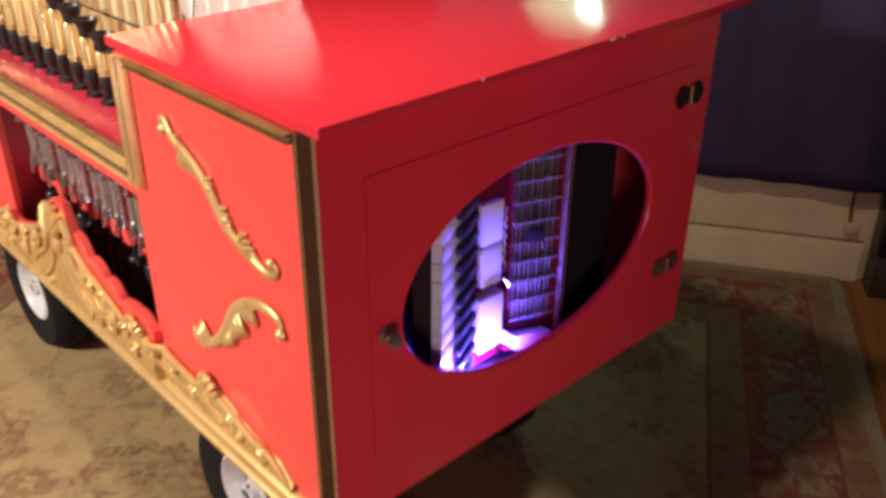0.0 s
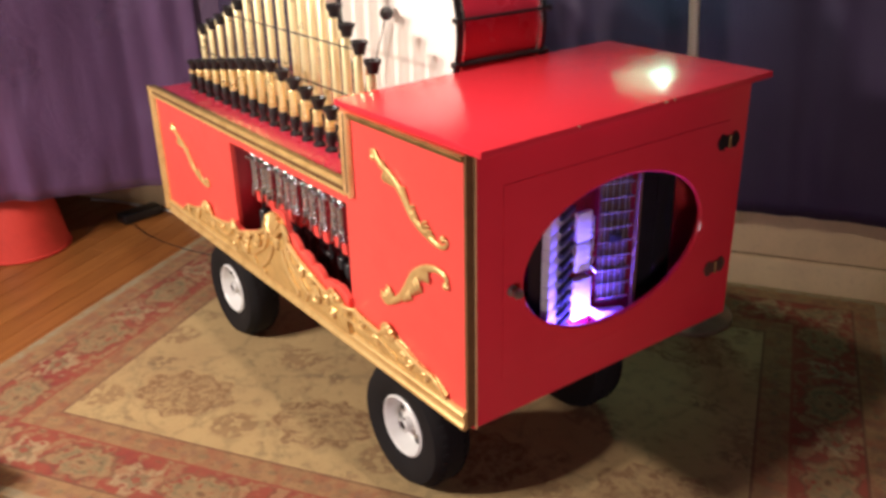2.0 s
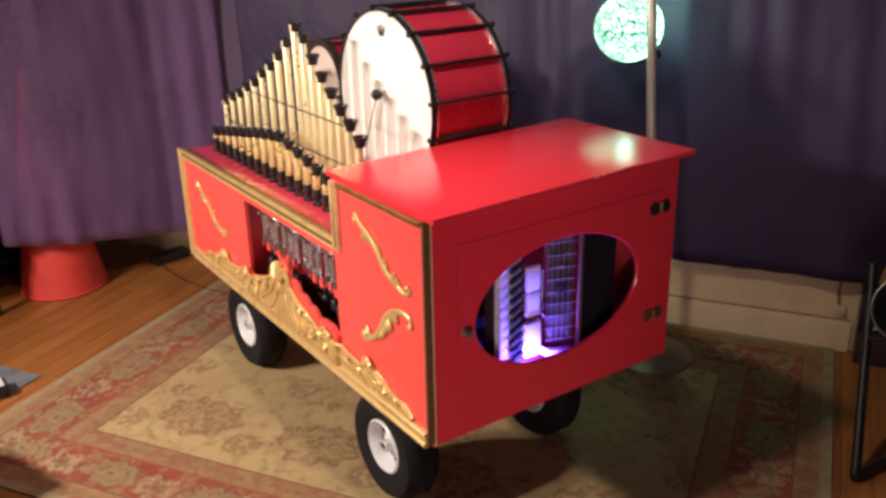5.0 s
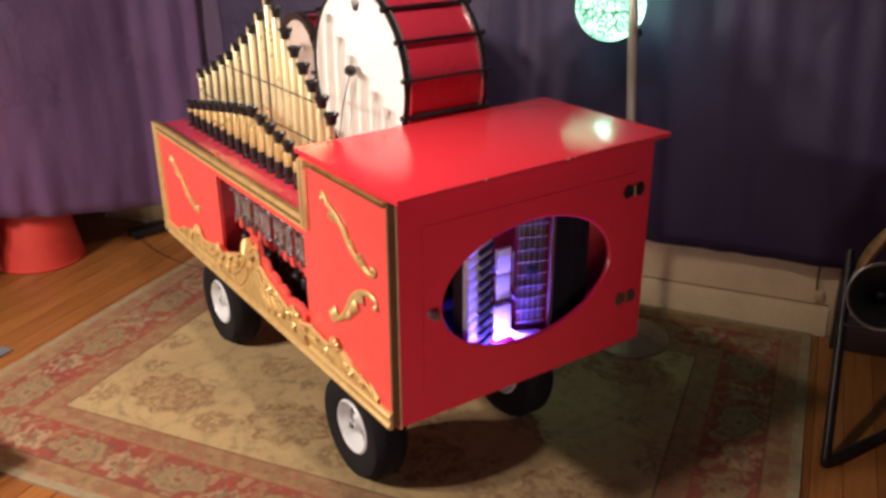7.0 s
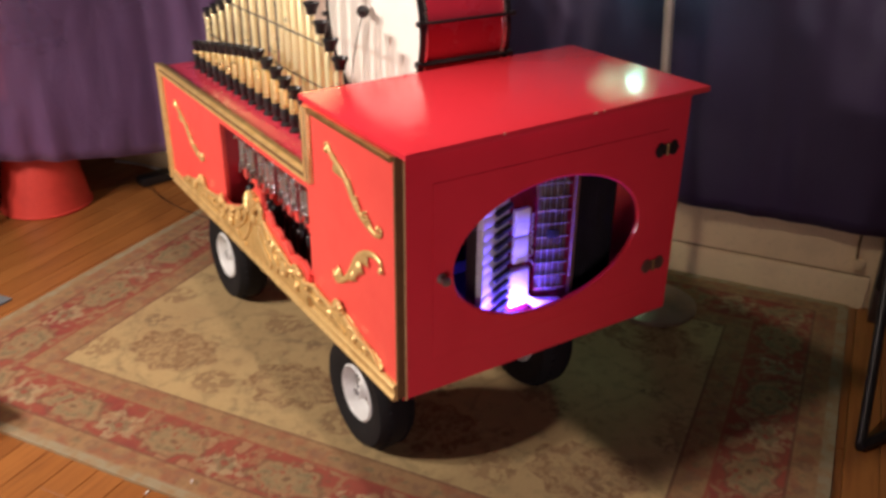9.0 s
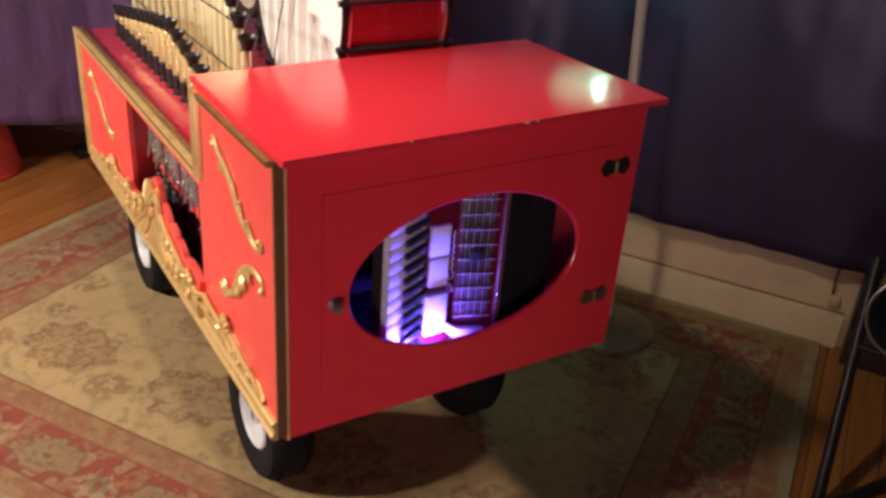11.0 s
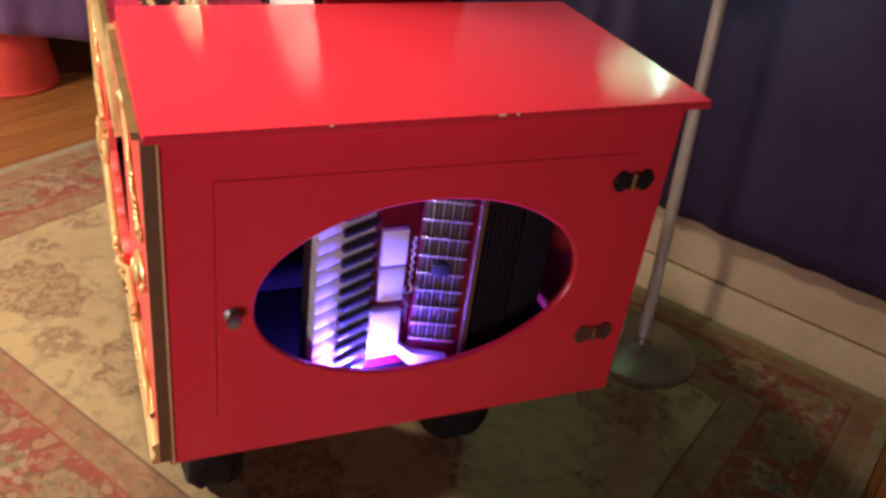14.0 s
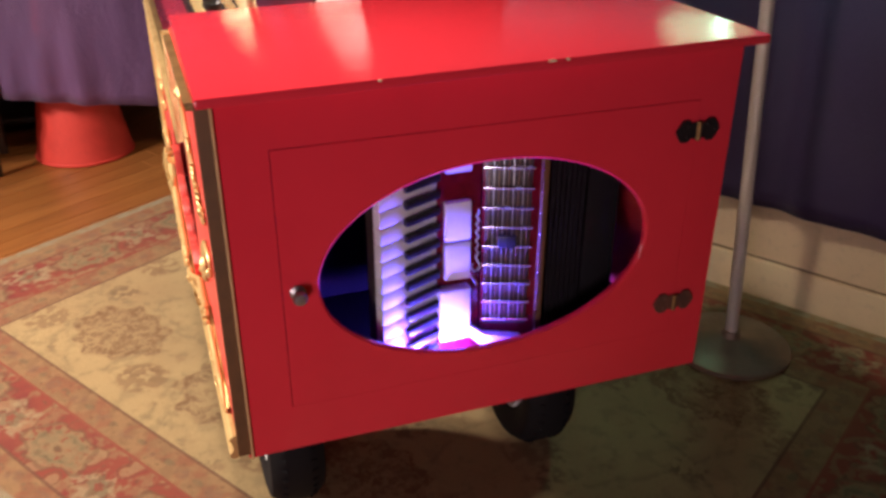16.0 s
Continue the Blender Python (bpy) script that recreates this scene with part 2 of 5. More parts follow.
    ros = g.math("MULTIPLY", ring, g.math("ADD", 0.28, g.math("MULTIPLY", g.ramp(g.noise(55, 3.0, 0.6, vec=wob), 0.42, 0.60), 0.55)))
    field = g.mix(g.math("MULTIPLY", g.ramp(g.noise(3.0, 3.0), 0.35, 0.7), 0.45), BEIGE, TAN)
    field = g.mix(g.math("MULTIPLY", g.ramp(g.noise(26, 3.0), 0.52, 0.66), 0.3), field, OLIVE)
    sprig = g.math("MULTIPLY", g.ramp(g.voronoi(5.6, vec=wob), 0.27, 0.16), g.ramp(petals, 0.42, 0.58))
    field = g.mix(g.math("MULTIPLY", sprig, 0.62), field, BROWN_INK)
    clump = g.math("MULTIPLY", g.ramp(g.noise(8.5, 4.0, 0.65), 0.54, 0.70), g.ramp(petals, 0.34, 0.56))
    field = g.mix(g.math("MULTIPLY", clump, 0.55), field, (0.19, 0.10, 0.05))
    vine = g.math("MULTIPLY", g.ramp(g.voronoi(4.3, feature="DISTANCE_TO_EDGE", vec=wob), 0.040, 0.012), g.ramp(petals, 0.40, 0.55))
    field = g.mix(g.math("MULTIPLY", vine, 0.35), field, OLIVE)
    su = cell(wu, PU / 2, -0.355 + PU / 4 + 0.08)
    sr = radius(su, cell(wv, PV, -0.53), 1.0, 0.9)
    small = g.math("MULTIPLY", g.ramp(sr, 0.062, 0.048), g.ramp(petals, 0.38, 0.52))
    field = g.mix(g.math("MULTIPLY", small, 0.55), field, (0.20, 0.10, 0.045))
    field = g.mix(g.math("MULTIPLY", ros, 1.12), field, (0.215, 0.115, 0.052))
    # main border: rust ground with olive and cream flower heads on a wandering stem
    BP = 0.338
    band = g.math("SUBTRACT", wd, 0.178)
    hc = cell(run, BP, -0.665 + BP / 2)
    h_turn = g.math("ARCTAN2", band, hc)
    h_lobes = g.math("ADD", 1.0, g.math("MULTIPLY", g.math("SINE", g.math("MULTIPLY", h_turn, 7.0)), 0.10))
    m = g.math("MULTIPLY", radius(hc, band, 0.74, 1.2), h_lobes)
    m2 = radius(cell(run, BP, -0.665), g.math("ADD", band, 0.015), 0.9, 1.0)
    border = g.mix(g.ramp(g.noise(9, 3.0), 0.45, 0.65), RUST, (0.230, 0.034, 0.028))
    # curling stems and leaf sprays
    stem = g.math("MULTIPLY", g.ramp(g.voronoi(8.5, feature="DISTANCE_TO_EDGE", vec=wob), 0.085, 0.035), g.ramp(petals, 0.34, 0.48))
    border = g.mix(g.math("MULTIPLY", stem, 0.55), border, TAN)
    leaf = g.math("MULTIPLY", g.ramp(specks, 0.50, 0.34), g.ramp(g.noise(13, 2.0), 0.46, 0.54))
    border = g.mix(g.math("MULTIPLY", leaf, 0.5), border, TAN)
    # dense small leaves, each with a brown outline
    spray_of = g.voronoi(19, vec=wob)
    keep = g.ramp(g.noise(11, 2.0), 0.40, 0.50)
    border = g.mix(g.math("MULTIPLY", g.math("MULTIPLY", g.ramp(spray_of, 0.40, 0.33), keep), 0.62), border, (0.37, 0.245, 0.120))
    rim_of = g.ramp(g.math("ABSOLUTE", g.math("SUBTRACT", spray_of, 0.43)), 0.06, 0.02)
    border = g.mix(g.math("MULTIPLY", g.math("MULTIPLY", rim_of, keep), 0.45), border, BROWN_INK)
    # cream flower between the large heads, its petals lobed
    c_turn = g.math("ARCTAN2", g.math("ADD", band, 0.012), cell(run, BP, -0.665))
    c_r = g.math("MULTIPLY", m2, g.math("ADD", 1.0, g.math("MULTIPLY", g.math("SINE", g.math("MULTIPLY", c_turn, 5.0)), 0.22)))
    border = g.mix(g.math("MULTIPLY", g.ramp(c_r, 0.060, 0.046), g.math("MULTIPLY", g.ramp(petals, 0.40, 0.58), 0.75)), border, (0.40, 0.30, 0.165))
    border = g.mix(g.math("MULTIPLY", g.ramp(c_r, 0.030, 0.022), 0.7), border, OLIVE)
    border = g.mix(g.math("MULTIPLY", g.ramp(c_r, 0.012, 0.008), 0.8), border, RUST)
    # large olive head: cream petal rim, olive body, darker veins and heart
    border = g.mix(g.math("MULTIPLY", g.ramp(m, 0.078, 0.066), g.math("MULTIPLY", g.ramp(petals, 0.36, 0.52), 0.85)), border, TAN)
    core = g.mix(g.math("MULTIPLY", dots, 0.7), (0.255, 0.180, 0.088), TAN)
    border = g.mix(g.math("MULTIPLY", g.ramp(m, 0.064, 0.054), g.ramp(petals, 0.28, 0.50)), border, core)
    rim_m = g.ramp(g.math("ABSOLUTE", g.math("SUBTRACT", m, 0.072)), 0.007, 0.003)
    border = g.mix(g.math("MULTIPLY", rim_m, 0.5), border, BROWN_INK)
    vein = g.ramp(g.math("ABSOLUTE", g.math("SUBTRACT", m, 0.045)), 0.008, 0.003)
    border = g.mix(g.math("MULTIPLY", vein, g.ramp(petals, 0.4, 0.6)), border, OLIVE)
    border = g.mix(g.math("MULTIPLY", g.ramp(m, 0.026, 0.018), 0.7), border, TAN)
    border = g.mix(g.math("MULTIPLY", g.ramp(m, 0.012, 0.006), 0.8), border, BROWN_INK)
    border = g.mix(g.math("MULTIPLY", g.ramp(g.voronoi(34, vec=wob), 0.24, 0.14), 0.45), border, BROWN_INK)
    border = g.mix(g.math("MULTIPLY", g.ramp(g.noise(70, 2.0), 0.56, 0.68), 0.3), border, RUST)
    # guard bands: small flower heads in a row on a dull ground
    GP = 0.094
    ground = g.mix(g.math("MULTIPLY", g.ramp(g.noise(30, 3.0), 0.42, 0.62), 0.6), (0.335, 0.190, 0.085), (0.235, 0.130, 0.062))
    ground = g.mix(g.math("MULTIPLY", g.ramp(g.noise(17, 3.0), 0.47, 0.63), 0.55), ground, (0.27, 0.075, 0.042))

    def guard_band(middle, shift):
        off = g.math("SUBTRACT", wd, middle)
        big = radius(cell(run, GP, shift), off, 0.9, 1.0)
        tip = radius(cell(run, GP, shift + GP / 2), off, 0.8, 1.3)
        band_col = g.mix(g.math("MULTIPLY", g.ramp(big, 0.024, 0.012), g.math("MULTIPLY", g.ramp(petals, 0.36, 0.56), 0.8)), ground, (0.235, 0.125, 0.070))
        band_col = g.mix(g.math("MULTIPLY", g.ramp(tip, 0.014, 0.009), g.math("MULTIPLY", g.ramp(petals, 0.36, 0.5), 0.6)), band_col, OLIVE)
        return g.mix(g.math("MULTIPLY", g.ramp(tiny, 0.28, 0.18), 0.4), band_col, BROWN_INK)

    def hairline(at, width, strength, tone, under):
        line = g.math("MULTIPLY", g.ramp(d, at - width, at - width * 0.5), g.ramp(d, at + width, at + width * 0.5))
        return g.mix(g.math("MULTIPLY", line, strength), under, tone)

    col = g.mix(g.ramp(d, 0.262, 0.268), border, guard_band(0.306, 0.02))
    col = g.mix(g.ramp(d, 0.345, 0.350), col, field)
    col = hairline(0.266, 0.005, 0.8, RUST, col)
    col = hairline(0.347, 0.005, 0.75, PLUM, col)
    col = g.mix(g.ramp(d, 0.100, 0.094), col, guard_band(0.066, 0.05))
    col = hairline(0.098, 0.005, 0.7, PLUM, col)
    col = g.mix(g.ramp(d, 0.034, 0.028), col, g.mix(g.ramp(g.noise(24, 3.0), 0.4, 0.65), (0.33, 0.27, 0.165), TAN))
    # wear and pile
    worn = g.ramp(g.noise(2.2, 4.0), 0.45, 0.75)
    col = g.mix(g.math("MULTIPLY", worn, 0.20), col, TAN)
    pile = g.noise(420, 2.0)
    col = g.mix(g.math("MULTIPLY", g.ramp(pile, 0.35, 0.7), 0.3), col, BROWN_INK)
    g.bump(g.math("ADD", pile, g.math("MULTIPLY", petals, 0.5)), 0.5, 0.003)
    return g.out(col, 0.95)


WEAVE = rug_material()


def curtain_material(name, color, sheer, crush=0.5):
    """Thin dyed cloth that lets a little light and sight through."""
    g = Graph(name)
    weave = g.noise(300, 2.0, vec=g.scaled(1, 1, 0.3))
    blot = g.ramp(g.noise(2.5, 4.0), 0.35, 0.75)
    dark = tuple(c * 0.55 for c in color)
    col = g.mix(g.math("MULTIPLY", blot, 0.5), color, dark)
    col = g.mix(g.math("MULTIPLY", weave, 0.3), col, dark)
    crease = g.noise(8, 4.0, vec=g.scaled(1, 1, 0.45), distort=1.2)
    crumple = g.noise(21, 4.0, vec=g.scaled(1, 1, 0.22), distort=0.8)
    g.bump(g.math("ADD", weave, g.math("ADD", g.math("MULTIPLY", crease, 3.0), g.math("MULTIPLY", crumple, 1.2))), crush, 0.012)
    g.out(col, 0.52)
    g.bsdf.inputs["Sheen Weight"].default_value = 0.15
    clear = g.add("ShaderNodeBsdfTransparent")
    blend = g.add("ShaderNodeMixShader")
    blend.inputs[0].default_value = sheer
    g.tree.links.new(g.bsdf.outputs[0], blend.inputs[1])
    g.tree.links.new(clear.outputs[0], blend.inputs[2])
    g.tree.links.new(blend.outputs[0], g.tree.nodes["Material Output"].inputs[0])
    return g.mat


PURPLE = curtain_material("purple_cloth", (0.205, 0.100, 0.250), 0.36)
PURPLE_DEEP = curtain_material("deep_purple_cloth", (0.034, 0.0155, 0.064), 0.02, 0.22)
MAUVE = curtain_material("pale_mauve_cloth", (0.105, 0.060, 0.125), 0.04)


def globe_material():
    """White glass shell in a pierced leafy overlay that lets the bulb's light out."""
    g = Graph("pierced_globe")
    edge = g.voronoi(34, feature="DISTANCE_TO_EDGE")
    loops = g.voronoi(34)
    fine = g.voronoi(80, feature="DISTANCE_TO_EDGE")
    ring = g.ramp(g.math("ABSOLUTE", g.math("SUBTRACT", loops, 0.34)), 0.035, 0.085)
    leafy = g.math("MAXIMUM", g.ramp(fine, 0.05, 0.13), g.ramp(g.noise(18, 2.0), 0.52, 0.56))
    lines = g.math("MULTIPLY", g.ramp(edge, 0.035, 0.10), g.math("MULTIPLY", ring, leafy))
    split = g.add("ShaderNodeSeparateXYZ")
    g.link(g.coords, split.inputs[0])
    seam = g.ramp(g.math("ABSOLUTE", g.math("SUBTRACT", split.outputs[2], 1.091)), 0.0008, 0.003)
    gaps = g.math("MULTIPLY", lines, seam)
    g.out(g.mix(gaps, (0.10, 0.16, 0.12), (0.75, 0.85, 0.78)), 0.4)
    g.link(g.mix(gaps, (0.010, 0.06, 0.034), (0.52, 1.0, 0.58)), g.bsdf.inputs["Emission Color"])
    g.bsdf.inputs["Emission Strength"].default_value = 3.2
    clear = g.add("ShaderNodeBsdfTransparent")
    blend = g.add("ShaderNodeMixShader")
    g.link(g.math("MULTIPLY", gaps, 0.55), blend.inputs[0])
    g.tree.links.new(g.bsdf.outputs[0], blend.inputs[1])
    g.tree.links.new(clear.outputs[0], blend.inputs[2])
    g.tree.links.new(blend.outputs[0], g.tree.nodes["Material Output"].inputs[0])
    return g.mat


GLOBE = globe_material()

# ---- building helpers ----


def part(name, bm, material, parent=None, label="", smooth=True):
    """Links a bmesh as one mesh object under a thing or a part."""
    bmesh.ops.recalc_face_normals(bm, faces=bm.faces)
    me = bpy.data.meshes.new(name)
    bm.to_mesh(me)
    bm.free()
    me.materials.append(material)
    if smooth:
        me.shade_smooth()
        me.set_sharp_from_angle(angle=radians(38))
    ob = new(name, me)
    if parent:
        ob.parent = parent
    if label:
        ob["label"] = label
    return ob


def thing(name, label, category, group="", at=(0, 0, 0), turn=0.0):
    ob = new(name)
    ob.empty_display_size = 0.05
    ob.matrix_world = pose(*at, 0, 0, turn)
    return tagged(ob, label, category, group)


def block(x0, x1, y0, y1, z0, z1, bevel=0.0, bm=None):
    own = bmesh.new()
    bmesh.ops.create_cube(own, size=1.0, matrix=Matrix.LocRotScale(((x0 + x1) / 2, (y0 + y1) / 2, (z0 + z1) / 2), None, (x1 - x0, y1 - y0, z1 - z0)))
    if bevel:
        bmesh.ops.bevel(own, geom=own.edges[:], offset=bevel, segments=2, profile=0.6, affect="EDGES")
    if bm is None:
        return own
    return merge(bm, own)


def merge(bm, other):
    me = bpy.data.meshes.new("scratch")
    other.to_mesh(me)
    other.free()
    bm.from_mesh(me)
    bpy.data.meshes.remove(me)
    return bm


def lathe(profile, m=None, seg=24, bm=None):
    """Turns (radius, height) pairs about the z axis of m; ends of radius 0 close it."""
    bm = bm or bmesh.new()
    m = m or Matrix()
    rings = []
    for r, h in profile:
        if r < 1e-6:
            rings.append([bm.verts.new(m @ Vector((0, 0, h)))])
        else:
            rings.append([bm.verts.new(m @ Vector((r * math.cos(2 * math.pi * i / seg), r * math.sin(2 * math.pi * i / seg), h))) for i in range(seg)])
    for a, b in zip(rings, rings[1:]):
        for i in range(seg):
            j = (i + 1) % seg
            if len(a) == 1 and len(b) == 1:
                continue
            if len(a) == 1:
                bm.faces.new((a[0], b[i], b[j]))
            elif len(b) == 1:
                bm.faces.new((a[i], a[j], b[0]))
            else:
                bm.faces.new((a[i], a[j], b[j], b[i]))
    return bm


def along(p0, p1):
    """A pose at p0 whose z axis points to p1."""
    d = Vector(p1) - Vector(p0)
    return Matrix.Translation(p0) @ d.to_track_quat("Z", "Y").to_matrix().to_4x4()


def rod(p0, p1, r, seg=12, bm=None, r1=None):
    h = (Vector(p1) - Vector(p0)).length
    return lathe([(0, 0), (r, 0), (r if r1 is None else r1, h), (0, h)], along(p0, p1), seg, bm)


def smooth_path(points, steps=6):
    """Catmull-Rom through the points."""
    p = [Vector(q) for q in points]
    p = [2 * p[0] - p[1]] + p + [2 * p[-1] - p[-2]]
    out = []
    for i in range(1, len(p) - 2):
        for k in range(steps):
            t = k / steps
            a, b, c, d = p[i - 1:i + 3]
            out.append(0.5 * ((2 * b) + (c - a) * t + (2 * a - 5 * b + 4 * c - d) * t * t + (3 * b - a - 3 * c + d) * t ** 3))
    out.append(p[-2])
    return out


def tube(points, radius, seg=8, bm=None, flat=1.0, up=(1, 0, 0)):
    """Sweeps a round section along points; radius is a number or a function of 0..1."""
    bm = bm or bmesh.new()
    n = len(points)
    rings = []
    for i, p in enumerate(points):
        d = (points[min(i + 1, n - 1)] - points[max(i - 1, 0)]).normalized()
        side = d.cross(Vector(up))
        if side.length < 1e-4:
            side = d.cross(Vector((0, 1, 0.3)))
        side.normalize()
        top = side.cross(d)
        r = radius(i / (n - 1)) if callable(radius) else radius
        rings.append([bm.verts.new(p + side * (r * math.cos(2 * math.pi * k / seg)) + top * (r * flat * math.sin(2 * math.pi * k / seg))) for k in range(seg)])
    for a, b in zip(rings, rings[1:]):
        for k in range(seg):
            bm.faces.new((a[k], a[(k + 1) % seg], b[(k + 1) % seg], b[k]))
    bm.faces.new(rings[0][::-1])
    bm.faces.new(rings[-1])
    return bm


def blob(center, size, bm=None, seg=8, m=None):
    own = bmesh.new()
    bmesh.ops.create_uvsphere(own, u_segments=seg, v_segments=max(5, seg - 2), radius=1.0, matrix=(m or Matrix()) @ Matrix.LocRotScale(center, None, size))
    return own if bm is None else merge(bm, own)


def swept(profile, start, end, out, up, bm=None):
    """A straight moulding: profile of (out, up) pairs carried from start to end."""
    bm = bm or bmesh.new()
    a = [bm.verts.new(Vector(start) + Vector(out) * x + Vector(up) * y) for x, y in profile]
    b = [bm.verts.new(Vector(end) + Vector(out) * x + Vector(up) * y) for x, y in profile]
    n = len(profile)
    for i in range(n):
        bm.faces.new((a[i], a[(i + 1) % n], b[(i + 1) % n], b[i]))
    bm.faces.new(a[::-1])
    bm.faces.new(b)
    return bm


# the room's own axes: u away from the open side, v along the window wall, turned 32 degrees
TURN_ROOM = 32.0
CU, SU = math.cos(radians(TURN_ROOM)), math.sin(radians(TURN_ROOM))


def room(u, v, z=0.0):
    return Vector((u * CU - v * SU, u * SU + v * CU, z))


def room_pose(u, v, z, turn):
    return Matrix.Translation(room(u, v, z)) @ pose(0, 0, 0, 0, 0, TURN_ROOM + turn)


# ---- the room ----
ROOM_U0, ROOM_U1, ROOM_V0, ROOM_V1, ROOM_H = -3.2, 1.54, -2.6, 3.6, 2.45


def wall(name, a, b, z0, z1, thick, label, inward, material=CREAM):
    """A wall with thickness from a to b, its body on the outer side."""
    d = (b - a).normalized()
    n = Vector((d.y, -d.x, 0))
    if n.dot(inward) > 0:
        n = -n
    bm = bmesh.new()
    ring = [a, b, b + n * thick, a + n * thick]
    lo = [bm.verts.new(p + Vector((0, 0, z0))) for p in ring]
    hi = [bm.verts.new(p + Vector((0, 0, z1))) for p in ring]
    for i in range(4):
        bm.faces.new((lo[i], lo[(i + 1) % 4], hi[(i + 1) % 4], hi[i]))
    bm.faces.new(lo[::-1])
    bm.faces.new(hi)
    return tagged(part(name, bm, material, smooth=False), label, "wall", kind="structure")


INSIDE = room(-0.5, 0.3)
P_NE, P_SE, P_SW, P_NW = room(ROOM_U1, ROOM_V1), room(ROOM_U1, ROOM_V0), room(ROOM_U0, ROOM_V0), room(ROOM_U0, ROOM_V1)
P_TURN = room(ROOM_U1, 1.70)
# same wall as the cream one, darkened in colour so it looks unlit
wall("wall_east", P_NE, P_TURN, 0, ROOM_H, 0.12, "window wall behind the sheer curtain, coloured dark as though unlit", INSIDE - P_NE, PLUM_WALL)
wall("wall_window", P_TURN, P_SE, 0, ROOM_H, 0.12, "cream painted wall behind the purple curtains", INSIDE - P_NE)
# unseen walls added to close the room, dark so they bounce little light
wall("wall_south", P_SE, P_SW, 0, ROOM_H, 0.12, "plain added wall, dark plum to cut bounced light", INSIDE - P_SE, PLUM_WALL)
wall("wall_west", P_SW, P_NW, 0, ROOM_H, 0.12, "plain added wall, dark plum to cut bounced light", INSIDE - P_SW, PLUM_WALL)
wall("wall_north", P_NW, P_NE, 0, ROOM_H, 0.12, "plain added wall, dark plum to cut bounced light", INSIDE - P_NW, PLUM_WALL)
bm = bmesh.new()
lo = [bm.verts.new(p + Vector((0, 0, ROOM_H))) for p in (P_NE, P_SE, P_SW, P_NW)]
hi = [bm.verts.new(v.co + Vector((0, 0, 0.1))) for v in lo]
bm.faces.new(lo)
bm.faces.new(hi[::-1])
for i in range(4):
    bm.faces.new((lo[i], lo[(i + 1) % 4], hi[(i + 1) % 4], hi[i]))
tagged(part("ceiling", bm, CEIL, smooth=False), "off-white plaster ceiling", "ceiling", kind="structure")

# skirting: a square board with a rounded cap
SKIRT = [(0, 0), (0.014, 0), (0.014, 0.098), (0.011, 0.108), (0.005, 0.112), (0, 0.112)]
tagged(part("baseboard", swept(SKIRT, room(ROOM_U1, -0.895), P_NE, room(-1, 0), (0, 0, 1)), CREAM), "cream painted wooden skirting board with scuffs", "baseboard", kind="structure")

tagged(part("trim", swept([(0.0, 0.1125), (0.0050, 0.1125), (0.0050, 0.1150), (0.0, 0.1150)], room(ROOM_U1, -0.895), P_NE, room(-1, 0), (0, 0, 1)), BROWN), "dark open joint along the top of the skirting board", "trim", kind="structure")

# floor slab under the boards
bm = bmesh.new()
lo = [bm.verts.new(p + Vector((0, 0, -0.08))) for p in (P_NE, P_SE, P_SW, P_NW)]
hi = [bm.verts.new(v.co + Vector((0, 0, 0.062))) for v in lo]
bm.faces.new(lo[::-1])
bm.faces.new(hi)
for i in range(4):
    bm.faces.new((lo[i], lo[(i + 1) % 4], hi[(i + 1) % 4], hi[i]))
floor = tagged(part("floor", bm, DARKWOOD, smooth=False), "worn orange-brown oak strip floor", "floor", kind="structure")

# ---- rug ----
bm = bmesh.new()
NU, NV = 56, 80
grid = []
for i in range(NU + 1):
    row = []
    for j in range(NV + 1):
        u = RUG_U0 + (RUG_U1 - RUG_U0) * i / NU
        v = RUG_V0 + (RUG_V1 - RUG_V0) * j / NV
        lift = 0.007 + 0.0035 * max(0.0, noise.noise(Vector((u * 1.7, v * 1.7, 3.1))))
        row.append(bm.verts.new((u, v, lift)))
    grid.append(row)
for i in range(NU):
    for j in range(NV):
        bm.faces.new((grid[i][j], grid[i + 1][j], grid[i + 1][j + 1], grid[i][j + 1]))
rim = [e for e in bm.edges if len(e.link_faces) == 1]
ext = bmesh.ops.extrude_edge_only(bm, edges=rim)
for v in (g for g in ext["geom"] if isinstance(g, bmesh.types.BMVert)):
    v.co.z = 0.0005
rug = part("area_rug", bm, WEAVE)
rug.matrix_world = pose(0, 0, 0, 0, 0, TURN_ROOM)
tagged(rug, "worn cream Persian rug with a rust-red floral border", "rug")

# blue-grey mat beside the rug
mat = part("floor_mat", block(-0.75, 0.37, 1.63, 2.05, 0.0005, 0.006, 0.002), GREYBLUE)
mat.matrix_world = pose(0, 0, 0, 0, 0, TURN_ROOM)
tagged(mat, "blue-grey woven mat on the oak floor beside the rug", "mat")

outlet = thing("wall_socket", "small cream cable socket on the wall above the skirting", "socket", at=tuple(room(1.54, -0.853, 0.150)), turn=TURN_ROOM)
part("box", block(-0.018, 0.0, -0.016, 0.016, -0.012, 0.020, 0.004), CREAM, outlet)
part("cable", tube(smooth_path([(-0.010, 0.006, 0.018), (-0.012, 0.010, 0.06), (-0.008, 0.009, 0.12), (-0.006, 0.010, 0.20)], 5), 0.003, 8), BROWN, outlet, "dark cable")

# ---- curtains ----


